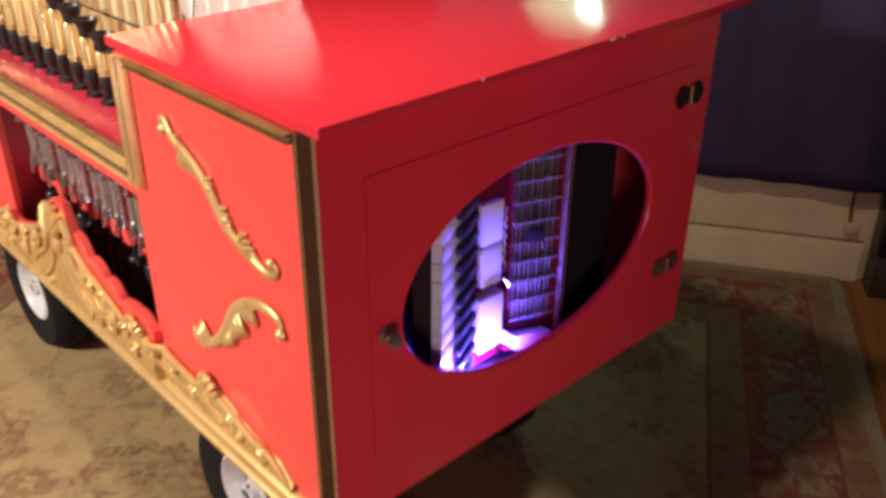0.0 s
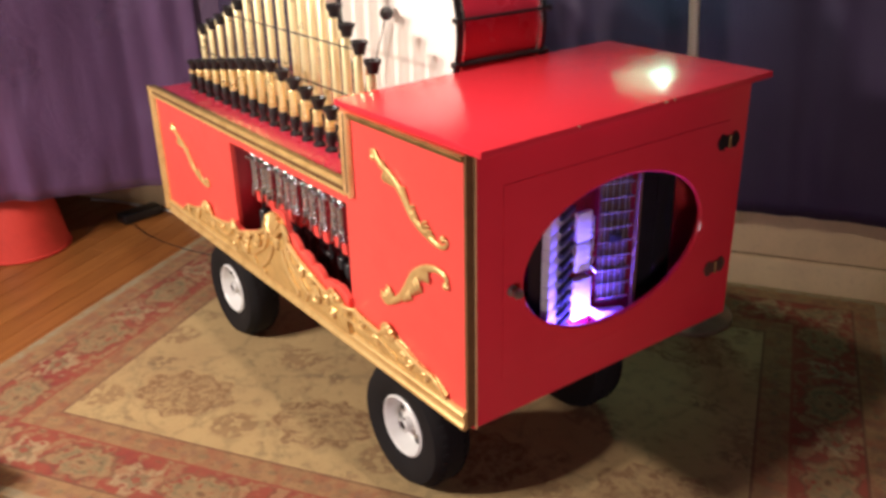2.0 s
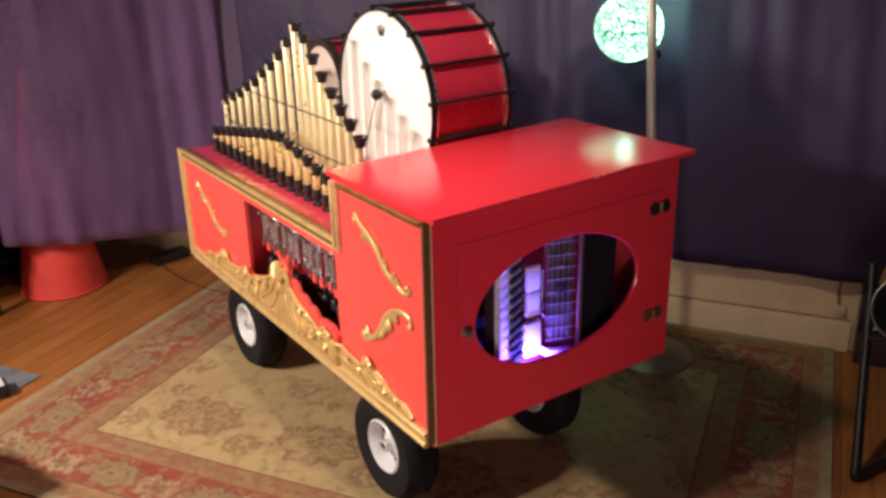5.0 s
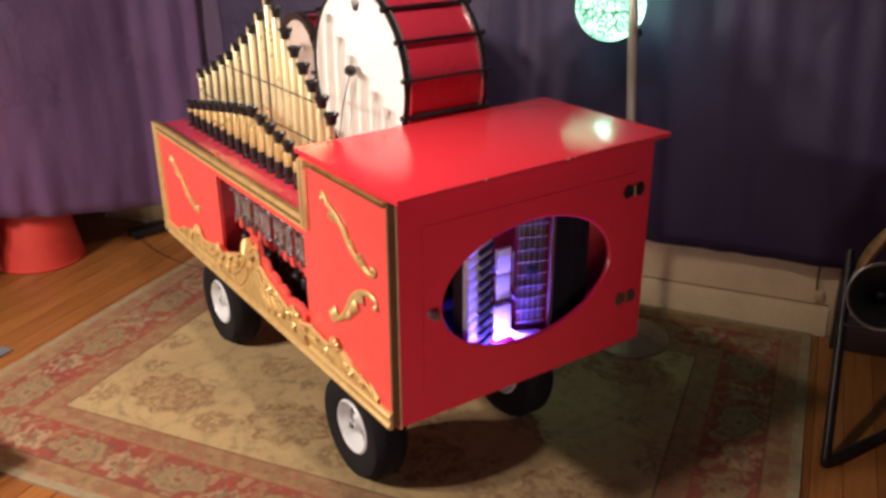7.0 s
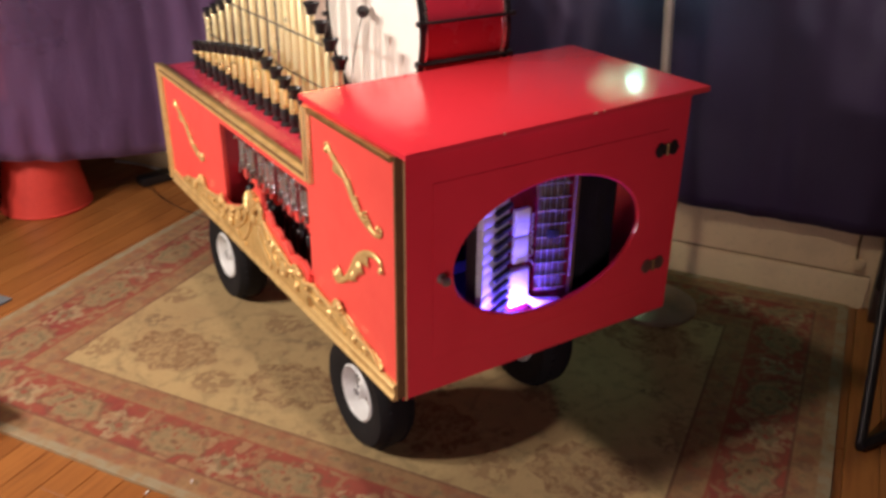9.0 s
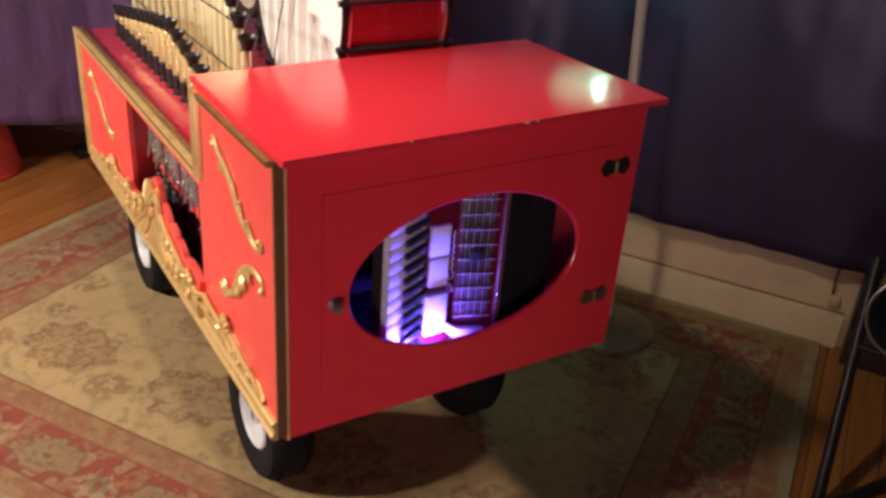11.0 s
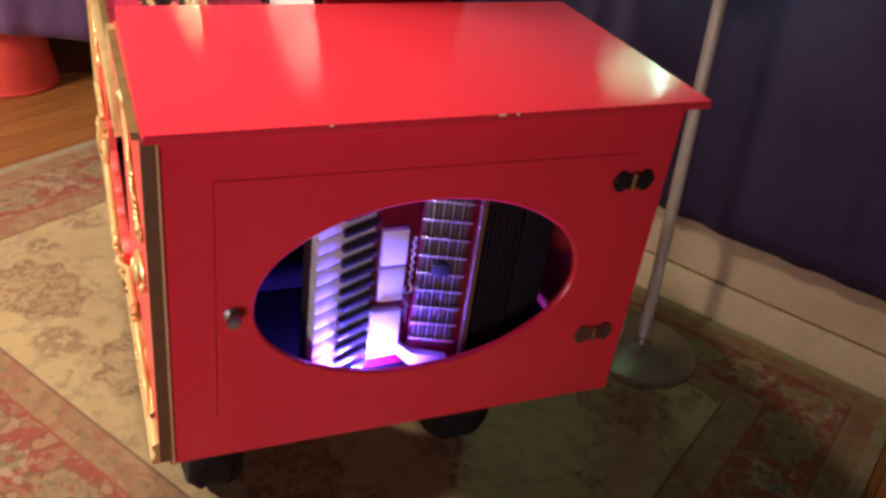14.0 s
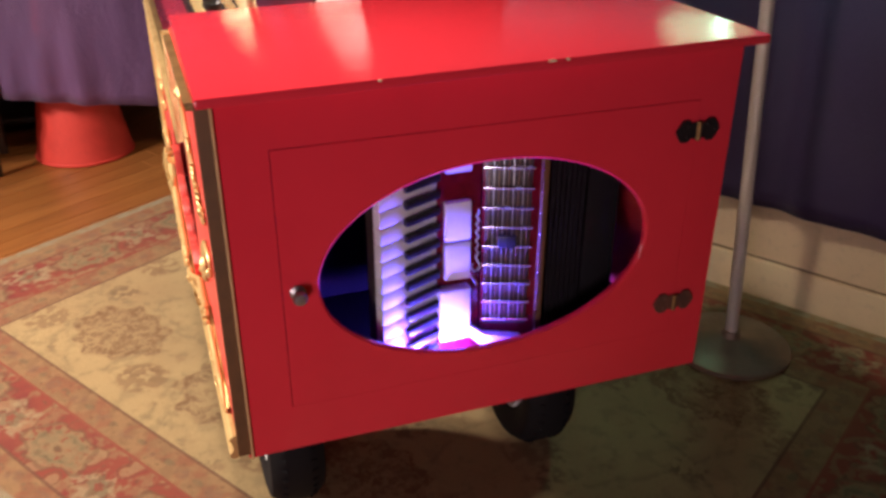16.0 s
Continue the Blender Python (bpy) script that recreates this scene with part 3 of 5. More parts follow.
def curtain(name, path, hem, top, material, label, seed, amp=0.022, pitch=0.13):
    """Cloth hung along a path of (x, y), its hem height given at both ends, gathered in uneven folds."""
    rng = random.Random(seed)
    pts = [Vector((x, y, 0)) for x, y in path]
    length = [0.0]
    for a, b in zip(pts, pts[1:]):
        length.append(length[-1] + (b - a).length)
    total = length[-1]
    cols = max(24, int(total / 0.011))
    waves = [(2 * math.pi / (pitch * rng.uniform(0.55, 2.4)), rng.uniform(0, 6.3), rng.uniform(0.25, 0.6)) for _ in range(6)]
    rows = 30
    bm = bmesh.new()
    mesh = []
    for i in range(cols + 1):
        s = total * i / cols
        k = max(q for q in range(len(pts) - 1) if length[q] <= s + 1e-9)
        f = (s - length[k]) / (length[k + 1] - length[k])
        base = pts[k].lerp(pts[k + 1], f)
        d = (pts[k + 1] - pts[k]).normalized()
        n = Vector((d.y, -d.x, 0))
        low = hem[0] + (hem[1] - hem[0]) * i / cols
        col = []
        for j in range(rows + 1):
            q = j / rows
            z = low + (top - low) * q ** 1.15
            w = sum(a * math.sin(fr * s * (1 + 0.05 * q) + ph + 1.1 * q * a) for fr, ph, a in waves)
            slow = 0.5 + 0.9 * noise.noise(Vector((s * 2.1 + seed, z * 1.1, seed * 1.7)))
            off = amp * w * slow + 0.012 * noise.noise(Vector((s * 5, z * 4, seed)))
            col.append(bm.verts.new(base + n * off + Vector((0, 0, z))))
        mesh.append(col)
    for i in range(cols):
        for j in range(rows):
            bm.faces.new((mesh[i][j], mesh[i + 1][j], mesh[i + 1][j + 1], mesh[i][j + 1]))
    ob = part(name, bm, material)
    ob.data.shade_smooth()
    m = ob.modifiers.new("thickness", "SOLIDIFY")
    m.thickness = 0.002
    return tagged(ob, label, "curtain", "curtains along the wall")


w0, w1 = room(1.492, 1.492), room(1.492, -1.75)
# hem dropped to take in part of the shadow band below it
curtain("curtain", [(w0.x, w0.y), (w1.x, w1.y)], (0.276, 0.276), 2.38, PURPLE_DEEP, "deep purple cloth curtain hung to just above the skirting", 3, 0.010, 0.19)
c0 = room(1.487, 1.590)
curtain("curtain", [(-0.507, 2.21), (-0.42, 2.175), (-0.26, 2.160), (-0.10, 2.165), (0.16, 2.20), (c0.x, c0.y)], (0.275, 0.15), 2.38, PURPLE, "sheer purple curtain draped in front of a red cone", 8, 0.015, 0.12)
m0, m1 = room(1.520, 1.68), room(1.520, 1.42)
curtain("curtain", [(m0.x, m0.y), (m1.x, m1.y)], (0.16, 0.16), 2.38, MAUVE, "narrow strip of pale mauve cloth between the purple curtains", 5, 0.003, 0.1)

# ---- red cone behind the sheer curtain ----
cone = thing("floor_cone", "tall red fibre cone standing behind the purple curtain", "cone", at=(-0.290, 2.36, 0))
part("cone_shell", lathe([(0.172, 0.011), (0.146, 0.16), (0.03, 0.90), (0.02, 0.92), (0, 0.922)], seg=40), CONE_RED, cone)
part("foot_ring", lathe([(0.156, 0), (0.172, 0), (0.1765, 0.004), (0.1765, 0.010), (0.173, 0.013), (0.156, 0.013), (0.156, 0)], seg=40), CONE_RED, cone, "rounded red foot ring")

# ---- floor lamp with pierced globe ----
LAMP = Vector((1.192, 0.428, 0.009))
lampstand = thing("floor_lamp", "brushed steel floor lamp with a glowing green-white pierced globe", "lamp", at=LAMP)
part("base", lathe([(0, 0), (0.138, 0), (0.142, 0.004), (0.142, 0.012), (0.136, 0.017), (0.05, 0.026), (0.024, 0.036), (0.02, 0.05), (0, 0.05)], seg=48), BASE_STEEL, lampstand, "round tarnished steel base")
lean = Vector((-0.030, 0.060, 1.08))
part("pole", rod((0, 0, 0.03), lean * 1.25, 0.0145, 20), NICKEL, lampstand)
part("clamp_knob", lathe([(0, 0), (0.012, 0), (0.014, 0.006), (0.014, 0.014), (0.01, 0.02), (0, 0.021)], along(lean * 0.95 + Vector((0.01, 0, 0)), lean * 0.95 + Vector((0.05, -0.02, 0))), 16), BLACK, lampstand, "black clamp knob")
G, GR = GLOBE_AT - LAMP, 0.107
arm = smooth_path([lean * 1.24, lean * 1.24 + Vector((0.0, 0.03, 0.07)), G + Vector((-0.01, -0.03, 0.27)), G + Vector((0, 0, 0.20)), G + Vector((0, 0, GR))], 6)
part("arm", tube(arm, 0.006, 8), STEEL, lampstand)
part("globe", lathe([(0.0, -GR)] + [(GR * math.sin(math.pi * i / 20), -GR * math.cos(math.pi * i / 20)) for i in range(1, 20)] + [(0.0, GR)], Matrix.Translation(G), 40), GLOBE, lampstand, "pierced globe glowing green-white")

# ---- fairground organ on its cart ----
organ = thing("fairground_organ", "red painted fairground organ cart with gold carving and brass pipes", "organ")
W, Y1, ZB, ZT, ZD = 0.75, 1.458, 0.362, 0.886, 0.730  # width, length, underside, tall end's top, deck
YS = 0.365  # where the tall end stops

# tall end: door side with a hinged door, oval opening through it
T = 0.018
DX0, DX1, DZ0, DZ1 = 0.073, 0.690, 0.427, 0.816
OX, OZ, OA, OB = 0.3740, 0.614, 0.2505, 0.1495


def end_frame():
    bm = bmesh.new()
    g = 0.0009
    for x0, x1, z0, z1 in ((0.004, W, ZB, DZ0 - g), (0.004, W, DZ1 + g, ZT), (0.004, DX0 - g, DZ0 - g, DZ1 + g), (DX1 + g, W, DZ0 - g, DZ1 + g)):
        block(x0, x1, 0, T, z0, z1, 0, bm)
    bmesh.ops.remove_doubles(bm, verts=bm.verts[:], dist=1e-5)
    for q in bm.verts:
        if q.co.z > ZT - 0.001:
            q.co.z += 0.0125 * q.co.x / W
        elif q.co.z < ZB + 0.001:
            q.co.z -= 0.009 + 0.005 * q.co.x / W
    return bm


def oval_door():
    """Flat door with an elliptical hole, the hole's lip slightly rounded."""
    bm = bmesh.new()
    n = 96
    front_y, back_y = -0.0008, 0.0115
    loops = []
    for ring in range(6):
        loop = []
        for i in range(n):
            a = 2 * math.pi * i / n
            c, s = math.cos(a), math.sin(a)
            if ring in (0, 5):
                hx = (DX1 - OX) if c > 0 else (OX - DX0)
                hz = (DZ1 - OZ) if s > 0 else (OZ - DZ0)
                k = min(hx / max(abs(c), 1e-6), hz / max(abs(s), 1e-6))
                x, z = OX + k * c, OZ + k * s
            else:
                e = 0.003 if ring in (1, 4) else 0.0
                x, z = OX + (OA + e) * c, OZ + (OB + e) * s
            y = (front_y, front_y, front_y + 0.0030, back_y - 0.0030, back_y, back_y)[ring]
            loop.append(bm.verts.new((x, y, z)))
        loops.append(loop)
    for cx, cz in ((DX0, DZ0), (DX0, DZ1), (DX1, DZ0), (DX1, DZ1)):
        for k in (0, 5):
            v = min(loops[k], key=lambda q: (q.co.x - cx) ** 2 + (q.co.z - cz) ** 2)
            v.co.x, v.co.z = cx, cz
    for a, b in zip(loops, loops[1:] + loops[:1]):
        for i in range(n):
            bm.faces.new((a[i], a[(i + 1) % n], b[(i + 1) % n], b[i]))
    return bm


part("end_panel", end_frame(), RED, organ)
door = part("door", oval_door(), RED, organ, "red door with an oval opening")
# latch knob
part("knob", lathe([(0, 0), (0.011, 0), (0.011, 0.002), (0.005, 0.004), (0.005, 0.010), (0.009, 0.013), (0.0105, 0.018), (0.008, 0.023), (0, 0.0245)],
     along((0.093, -0.0015, 0.613), (0.093, -0.05, 0.613)), 24), STEEL, door, "small steel latch knob")


def hinge(z):
    """Butterfly hinge: two scalloped leaves on a knuckle."""
    bm = bmesh.new()
    x = DX1
    for side in (-1, 1):
        outline = [(0.003, -0.013), (0.010, -0.011), (0.017, -0.017), (0.026, -0.016), (0.032, -0.008), (0.036, 0.0), (0.032, 0.008), (0.026, 0.016), (0.017, 0.017), (0.010, 0.011), (0.003, 0.013)]
        f = [bm.verts.new((x + side * a, -0.0045, z + b)) for a, b in outline]
        k = [bm.verts.new((x + side * a * 1.02, -0.0016, z + b * 1.04)) for a, b in outline]
        bm.faces.new(f)
        bm.faces.new(k[::-1])
        for i in range(len(f)):
            bm.faces.new((f[i], f[(i + 1) % len(f)], k[(i + 1) % len(f)], k[i]))
        for a, b in ((0.017, 0.009), (0.017, -0.009), (0.029, 0.0)):
            blob((x + side * a, -0.0045, z + b), (0.0028, 0.0012, 0.0028), bm, 8)
    return bm


for z in (0.771, 0.482):
    part("hinge", hinge(z), IRON if z > 0.6 else WORN_IRON, door, "black iron butterfly hinge" if z > 0.6 else "worn reddish-brown butterfly hinge")
    part("hinge_pin", rod((DX1, -0.0055, z - 0.0135), (DX1, -0.0055, z + 0.0135), 0.0034, 10), GOLD_DULL, organ, "brass hinge pin")

# carcass boards
part("side_panel", block(W - T, W, T, Y1, ZB - 0.012, ZD - 0.001), RED, organ)
part("side_panel", block(W - T, W, T, YS + 0.02, ZD, ZT + 0.010), RED, organ)
part("partition", block(0.004, W - T, YS, YS + 0.02, ZD - 0.1, ZT + 0.004), RED_SATIN, organ)
part("far_end_panel", block(0.004, W - T, Y1 - T, Y1, ZB, ZD - 0.003), RED_SATIN, organ)
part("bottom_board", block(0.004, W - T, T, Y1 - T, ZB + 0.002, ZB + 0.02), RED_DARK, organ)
# left back, left wall and floor are blacked in place of shade
part("compartment_back", block(0.004, 0.42, 0.36, 0.37, ZB + 0.02, ZT), UNLIT_BLACK, organ)
part("compartment_back", block(0.42, W - T, 0.36, 0.37, ZB + 0.02, ZT), RED_DARK, organ)
# right wall in brighter red, to bounce more light
part("compartment_wall", block(W - T - 0.012, W - T - 0.002, T, 0.36, ZB + 0.02, ZT), RED_SATIN, organ)
part("compartment_wall", block(0.014, 0.024, T, 0.36, ZB + 0.02, ZT), UNLIT_BLACK, organ)
part("compartment_floor", block(0.024, W - T - 0.012, T, 0.36, ZB + 0.0201, ZB + 0.021), UNLIT_BLACK, organ)
part("deck", block(0.0, W - T - 0.001, YS + 0.021, Y1 - 0.002, ZD - 0.018, ZD, 0.001), DRUM_RED, organ, "deep red painted deck under the pipes")
LID_RISE = 0.012  # the lid climbs slightly away from the front panel
bm = block(-0.010, 0.760, -0.040, 0.416, ZT + 0.0025, ZT + 0.0155, 0.0025)
for q in bm.verts:
    if q.co.x < 0.0:
        q.co.x += 0.012 * max(0.0, q.co.y)
    q.co.z += LID_RISE * q.co.x / W - 0.006 * max(0.0, q.co.y)
lid = part("lid", bm, RED, organ, "glossy red overhanging lid")

for x, w in ((0.430, 0.007), (0.452, 0.003), (0.205, 0.003)):
    part("paint_chip", blob((x, -0.0397, ZT + 0.013 + LID_RISE * x / W), (w, 0.0009, 0.0018), None, 8), CREAM, lid, "pale chip in the paint")

# front panel with the bell opening cut through it
PX = -0.009
RY0, RY1, RZ0, RZ1 = 0.388, 0.940, 0.420, 0.690


for y0, y1, z0, z1 in ((0.004, RY0, ZB, ZT - 0.001), (RY0, RY1, RZ1, 0.733), (RY0, RY1, ZB, RZ0), (RY1, Y1, ZB, 0.733)):
    part("front_panel", block(PX, 0.003, y0, y1, z0, z1), RED_SATIN, organ, "bright red front panel")
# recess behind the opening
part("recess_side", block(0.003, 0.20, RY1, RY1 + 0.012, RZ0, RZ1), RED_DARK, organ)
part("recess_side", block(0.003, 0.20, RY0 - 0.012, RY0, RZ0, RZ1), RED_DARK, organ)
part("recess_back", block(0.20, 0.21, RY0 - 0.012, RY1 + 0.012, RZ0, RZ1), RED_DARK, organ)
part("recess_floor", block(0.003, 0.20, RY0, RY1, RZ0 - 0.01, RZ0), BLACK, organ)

# gold picture-frame moulding: outer bead, brown groove, inner bead
FX = PX - 0.0005
MOULD = [(0, 0), (0.006, 0), (0.0105, 0.003), (0.0105, 0.008), (0.006, 0.011), (0.0035, 0.013), (0.0035, 0.023), (0.006, 0.025), (0.009, 0.028), (0.009, 0.031), (0.004, 0.034), (0, 0.034)]
WIDE = [(0, 0), (0.008, 0), (0.0125, 0.004), (0.0125, 0.009), (0.008, 0.013), (0.0065, 0.02), (0.009, 0.029), (0.0115, 0.033), (0.009, 0.037), (0.004, 0.040), (0, 0.040)]
SLIM = [(x, y * 0.62) for x, y in WIDE]
NX = (-1, 0, 0)
RAIL_Z = 0.7385
for name, prof, a, b, up, material in (
        ("top_moulding", [(x, y * 0.30) for x, y in MOULD], (FX, 0.004, ZT - 0.0012), (FX, 0.346, ZT - 0.0012), (0, 0, -1), GOLD_DULL),
        ("step_moulding", SLIM, (FX, 0.376, ZT - 0.001), (FX, 0.376, 0.714), (0, -1, 0), GOLD),
        ("rail_moulding", SLIM, (FX, 0.376, RAIL_Z), (FX, Y1, RAIL_Z), (0, 0, -1), GOLD),
        ("end_moulding", MOULD, (FX, Y1 + 0.002, ZB), (FX, Y1 + 0.002, RAIL_Z), (0, -1, 0), GOLD),
        ("bottom_moulding", WIDE, (FX, 0.0, ZB - 0.004), (FX, Y1 - 0.034, ZB - 0.004), (0, 0, 1), GOLD)):
    part(name, swept(prof, a, b, NX, up), material, organ)
part("rail_groove", block(FX - 0.0088, FX - 0.004, 0.366, Y1 - 0.03, RAIL_Z - 0.0170, RAIL_Z - 0.0090), BROWN, organ, "dark brown groove")
part("step_groove", block(FX - 0.0088, FX - 0.004, 0.3590, 0.3670, RAIL_Z - 0.0170, ZT - 0.002), BROWN, organ, "dark brown groove")
part("corner_post", block(FX - 0.0006, 0.0065, -0.0026, 0.0038, ZB, ZT - 0.001), BROWN, organ, "dark brown edge of the front panel")
part("corner_bead", swept([(0, 0), (0.003, 0.0005), (0.0045, 0.0012), (0.0045, 0.0030), (0.003, 0.0042), (0, 0.0046)], (0.0068, -0.0010, ZB - 0.008), (0.0068, -0.0010, ZT - 0.001), (0, -1, 0), (1, 0, 0)), BEAD_GOLD, organ, "dull gold corner bead")
part("rail_bead", swept([(0, 0), (0.003, 0.001), (0.0045, 0.004), (0.003, 0.007), (0, 0.008)], (FX - 0.008, 0.372, RAIL_Z - 0.0252), (FX - 0.008, Y1 - 0.03, RAIL_Z - 0.0252), NX, (0, 0, 1)), GOLD, organ, "bright gold inner bead")
part("step_bead", swept([(0, 0), (0.003, 0.001), (0.0045, 0.004), (0.003, 0.007), (0, 0.008)], (FX - 0.008, 0.3508, RAIL_Z - 0.0252), (FX - 0.008, 0.3508, ZT - 0.003), NX, (0, 1, 0)), GOLD, organ, "bright gold inner bead")
part("rail_cap", block(FX, 0.004, 0.378, Y1, 0.7335, RAIL_Z, 0.001), GOLD_DULL, organ)

# ---- carved gold ornaments ----
OXF = PX - 0.002


def spray(points, thick, leaves, shift=(0.0, 0.0)):
    """A carved stem lying on the front panel, a scroll at each end and lobed leaves along it; points are (y, z)."""
    bm = bmesh.new()
    pts = smooth_path([(OXF - 0.001, y + shift[0], z + shift[1]) for y, z in points], 7)
    tube(pts, lambda f: thick * (0.45 + 0.65 * math.sin(math.pi * min(1.0, f * 1.1))), 10, bm, 0.6)
    n = len(pts)
    for end in (0, -1):
        blob((OXF - 0.003, pts[end].y, pts[end].z), (thick * 0.7, thick * 0.95, thick * 0.95), bm, 8)
    for at, side, size in leaves:
        i = min(n - 2, max(1, int(at * (n - 1))))
        p, d = pts[i], (pts[i + 1] - pts[i - 1]).normalized()
        out = Vector((0, -d.z, d.y)) * side
        for j in range(4):
            root = p + d * size * (0.28 * j - 0.60)
            tip = root + out * size * (1.05 - 0.20 * j) + d * size * (0.36 + 0.10 * j)
            mid = root.lerp(tip, 0.55) + Vector((-0.003, 0, 0)) + out * size * 0.18 - d * size * 0.12
            tube(smooth_path([root, mid, tip], 4), lambda f: size * 0.17 * (1.0 - 0.65 * f * f), 6, bm, 0.6)
        c = p + out * size * 0.22
        blob((OXF - 0.002, c.y, c.z), (0.004, size * 0.40, size * 0.32), bm, 8)
    return bm


UPPER = [(0.270, 0.818), (0.276, 0.827), (0.266, 0.829), (0.252, 0.812), (0.226, 0.801), (0.200, 0.786), (0.176, 0.765), (0.155, 0.740), (0.128, 0.722), (0.094, 0.709), (0.070, 0.704), (0.054, 0.709), (0.050, 0.719), (0.058, 0.722)]
UPPER_LEAVES = ((0.34, 1, 0.024), (0.46, -1, 0.018), (0.56, -1, 0.021), (0.66, -1, 0.024), (0.28, -1, 0.013))
LOWER = [(0.052, 0.634), (0.056, 0.650), (0.084, 0.655), (0.120, 0.643), (0.152, 0.620), (0.174, 0.588), (0.195, 0.560), (0.222, 0.538), (0.250, 0.524), (0.262, 0.530), (0.250, 0.538)]
LOWER_LEAVES = ((0.34, -1, 0.028), (0.46, -1, 0.034), (0.57, -1, 0.024), (0.76, 1, 0.032), (0.86, 1, 0.020))
part("ornament", spray(UPPER, 0.0074, UPPER_LEAVES), GOLD, organ, "gold carved acanthus spray")
part("ornament", spray(UPPER, 0.0074, UPPER_LEAVES, (1.052, -0.178)), GOLD, organ, "gold carved acanthus spray")
part("ornament", spray(LOWER, 0.0080, LOWER_LEAVES), GOLD, organ, "gold carved acanthus spray")
# long carved crest over the bottom rail
CY = 0.685
CREST_D = (0.0, 0.03, 0.05, 0.10, 0.16, 0.20, 0.225, 0.255, 0.29, 0.345, 0.41, 0.44, 0.475, 0.54, 0.60, 0.64)
CREST_H = (0.188, 0.178, 0.132, 0.106, 0.088, 0.074, 0.068, 0.080, 0.064, 0.054, 0.048, 0.078, 0.060, 0.038, 0.030, 0.006)


def crest_height(y):
    """Outline of the crest above the rail, mirrored about its middle: shell, shoulders, then a curled leaf near each end."""
    return float(np.interp(abs(y - CY), CREST_D, CREST_H))


def crest_board():
    """Red sawn board behind the carving, its edge cut in rounded steps, in front of the opening."""
    bm = bmesh.new()
    n = 120
    ys = [RY0 - 0.004 + (RY1 - RY0 + 0.008) * i / n for i in range(n + 1)]
    rows = []
    for x in (PX - 0.0125, PX + 0.0005):
        low = [bm.verts.new((x, y, ZB + 0.036)) for y in ys]
        top = []
        for y in ys:
            d = CY - y
            step = 0.010 + 0.013 * abs(math.sin(d * 62)) ** 0.6 if d > 0.035 else (-0.004 + 0.014 * max(0.0, d + 0.02) / 0.055)
            top.append(bm.verts.new((x, y, ZB + 0.040 + crest_height(y) + (step if d > -0.02 else -0.004))))
        rows.append((low, top))
    (l0, t0), (l1, t1) = rows
    for i in range(n):
        bm.faces.new((l0[i], l0[i + 1], t0[i + 1], t0[i]))
        bm.faces.new((l1[i + 1], l1[i], t1[i], t1[i + 1]))
        bm.faces.new((t0[i], t0[i + 1], t1[i + 1], t1[i]))
        bm.faces.new((l0[i + 1], l0[i], l1[i], l1[i + 1]))
    bm.faces.new((l0[0], t0[0], t1[0], l1[0]))
    bm.faces.new((l0[n], l1[n], t1[n], t0[n]))
    return bm


part("crest_board", crest_board(), RED_SATIN, organ, "red sawn board behind the carving")


def crest_x(y):
    """Face of the board or panel that the carving lies on."""
    return PX - 0.0127 if RY0 - 0.004 < y < RY1 + 0.004 else PX - 0.001


def crest_relief():
    """Low gold ground of the carving, chased with shallow folds, that follows the crest's outline."""
    bm = bmesh.new()
    ny, nz = 360, 16
    cols = []
    for i in range(ny + 1):
        y = CY - 0.63 + 1.26 * i / ny
        h, x0, d = crest_height(y), crest_x(y), abs(y - CY)
        col = []
        for j in range(nz + 1):
            q = j / nz
            z = ZB + 0.034 + h * q
            fold = abs(math.sin(60 * d + 3.0 * math.sin(z * 60 + d * 20))) ** 0.7 + 0.5 * noise.noise(Vector((d * 60, z * 60, 5.0)))
            swell = math.sin(math.pi * min(1.0, q * 0.9 + 0.1)) ** 0.5
            col.append(bm.verts.new((x0 - 0.001 - (0.003 + 0.0035 * fold) * swell, y, z)))
        col.append(bm.verts.new((x0, y, col[-1].co.z)))
        cols.append(col)
    for a, b in zip(cols, cols[1:]):
        for j in range(nz + 1):
            bm.faces.new((a[j], b[j], b[j + 1], a[j + 1]))
    return bm


crest = part("crest_carving", crest_relief(), GOLD_MID, organ, "gold carved crest of scrolls and leaves")


def raised(points, r0, r1):
    """Tapering carved stem over the crest; points are (side, distance from the middle, height)."""
    path = smooth_path([(crest_x(CY + s * d) - 0.0075, CY + s * d, z) for s, d, z in points], 5)
    return tube(path, lambda f: r0 + (r1 - r0) * f, 8, None, 0.9)


def volute(s, d, z, r, turns, begin, spin):
    """A carved spiral that ends in a round eye."""
    n = int(14 * turns)
    pts = []
    for k in range(n + 1):
        a, q = begin + spin * 2 * math.pi * turns * k / n, r * (1.0 - 0.78 * k / n)
        pts.append((crest_x(CY + s * d) - 0.008 - 0.003 * k / n, CY + s * (d + q * math.cos(a)), z + q * math.sin(a)))
    bm = tube([Vector(p) for p in pts], lambda f: r * (0.30 - 0.12 * f), 7, None, 0.9)
    return blob((crest_x(CY + s * d) - 0.011, CY + s * d, z), (0.0045, r * 0.34, r * 0.34), bm, 8)


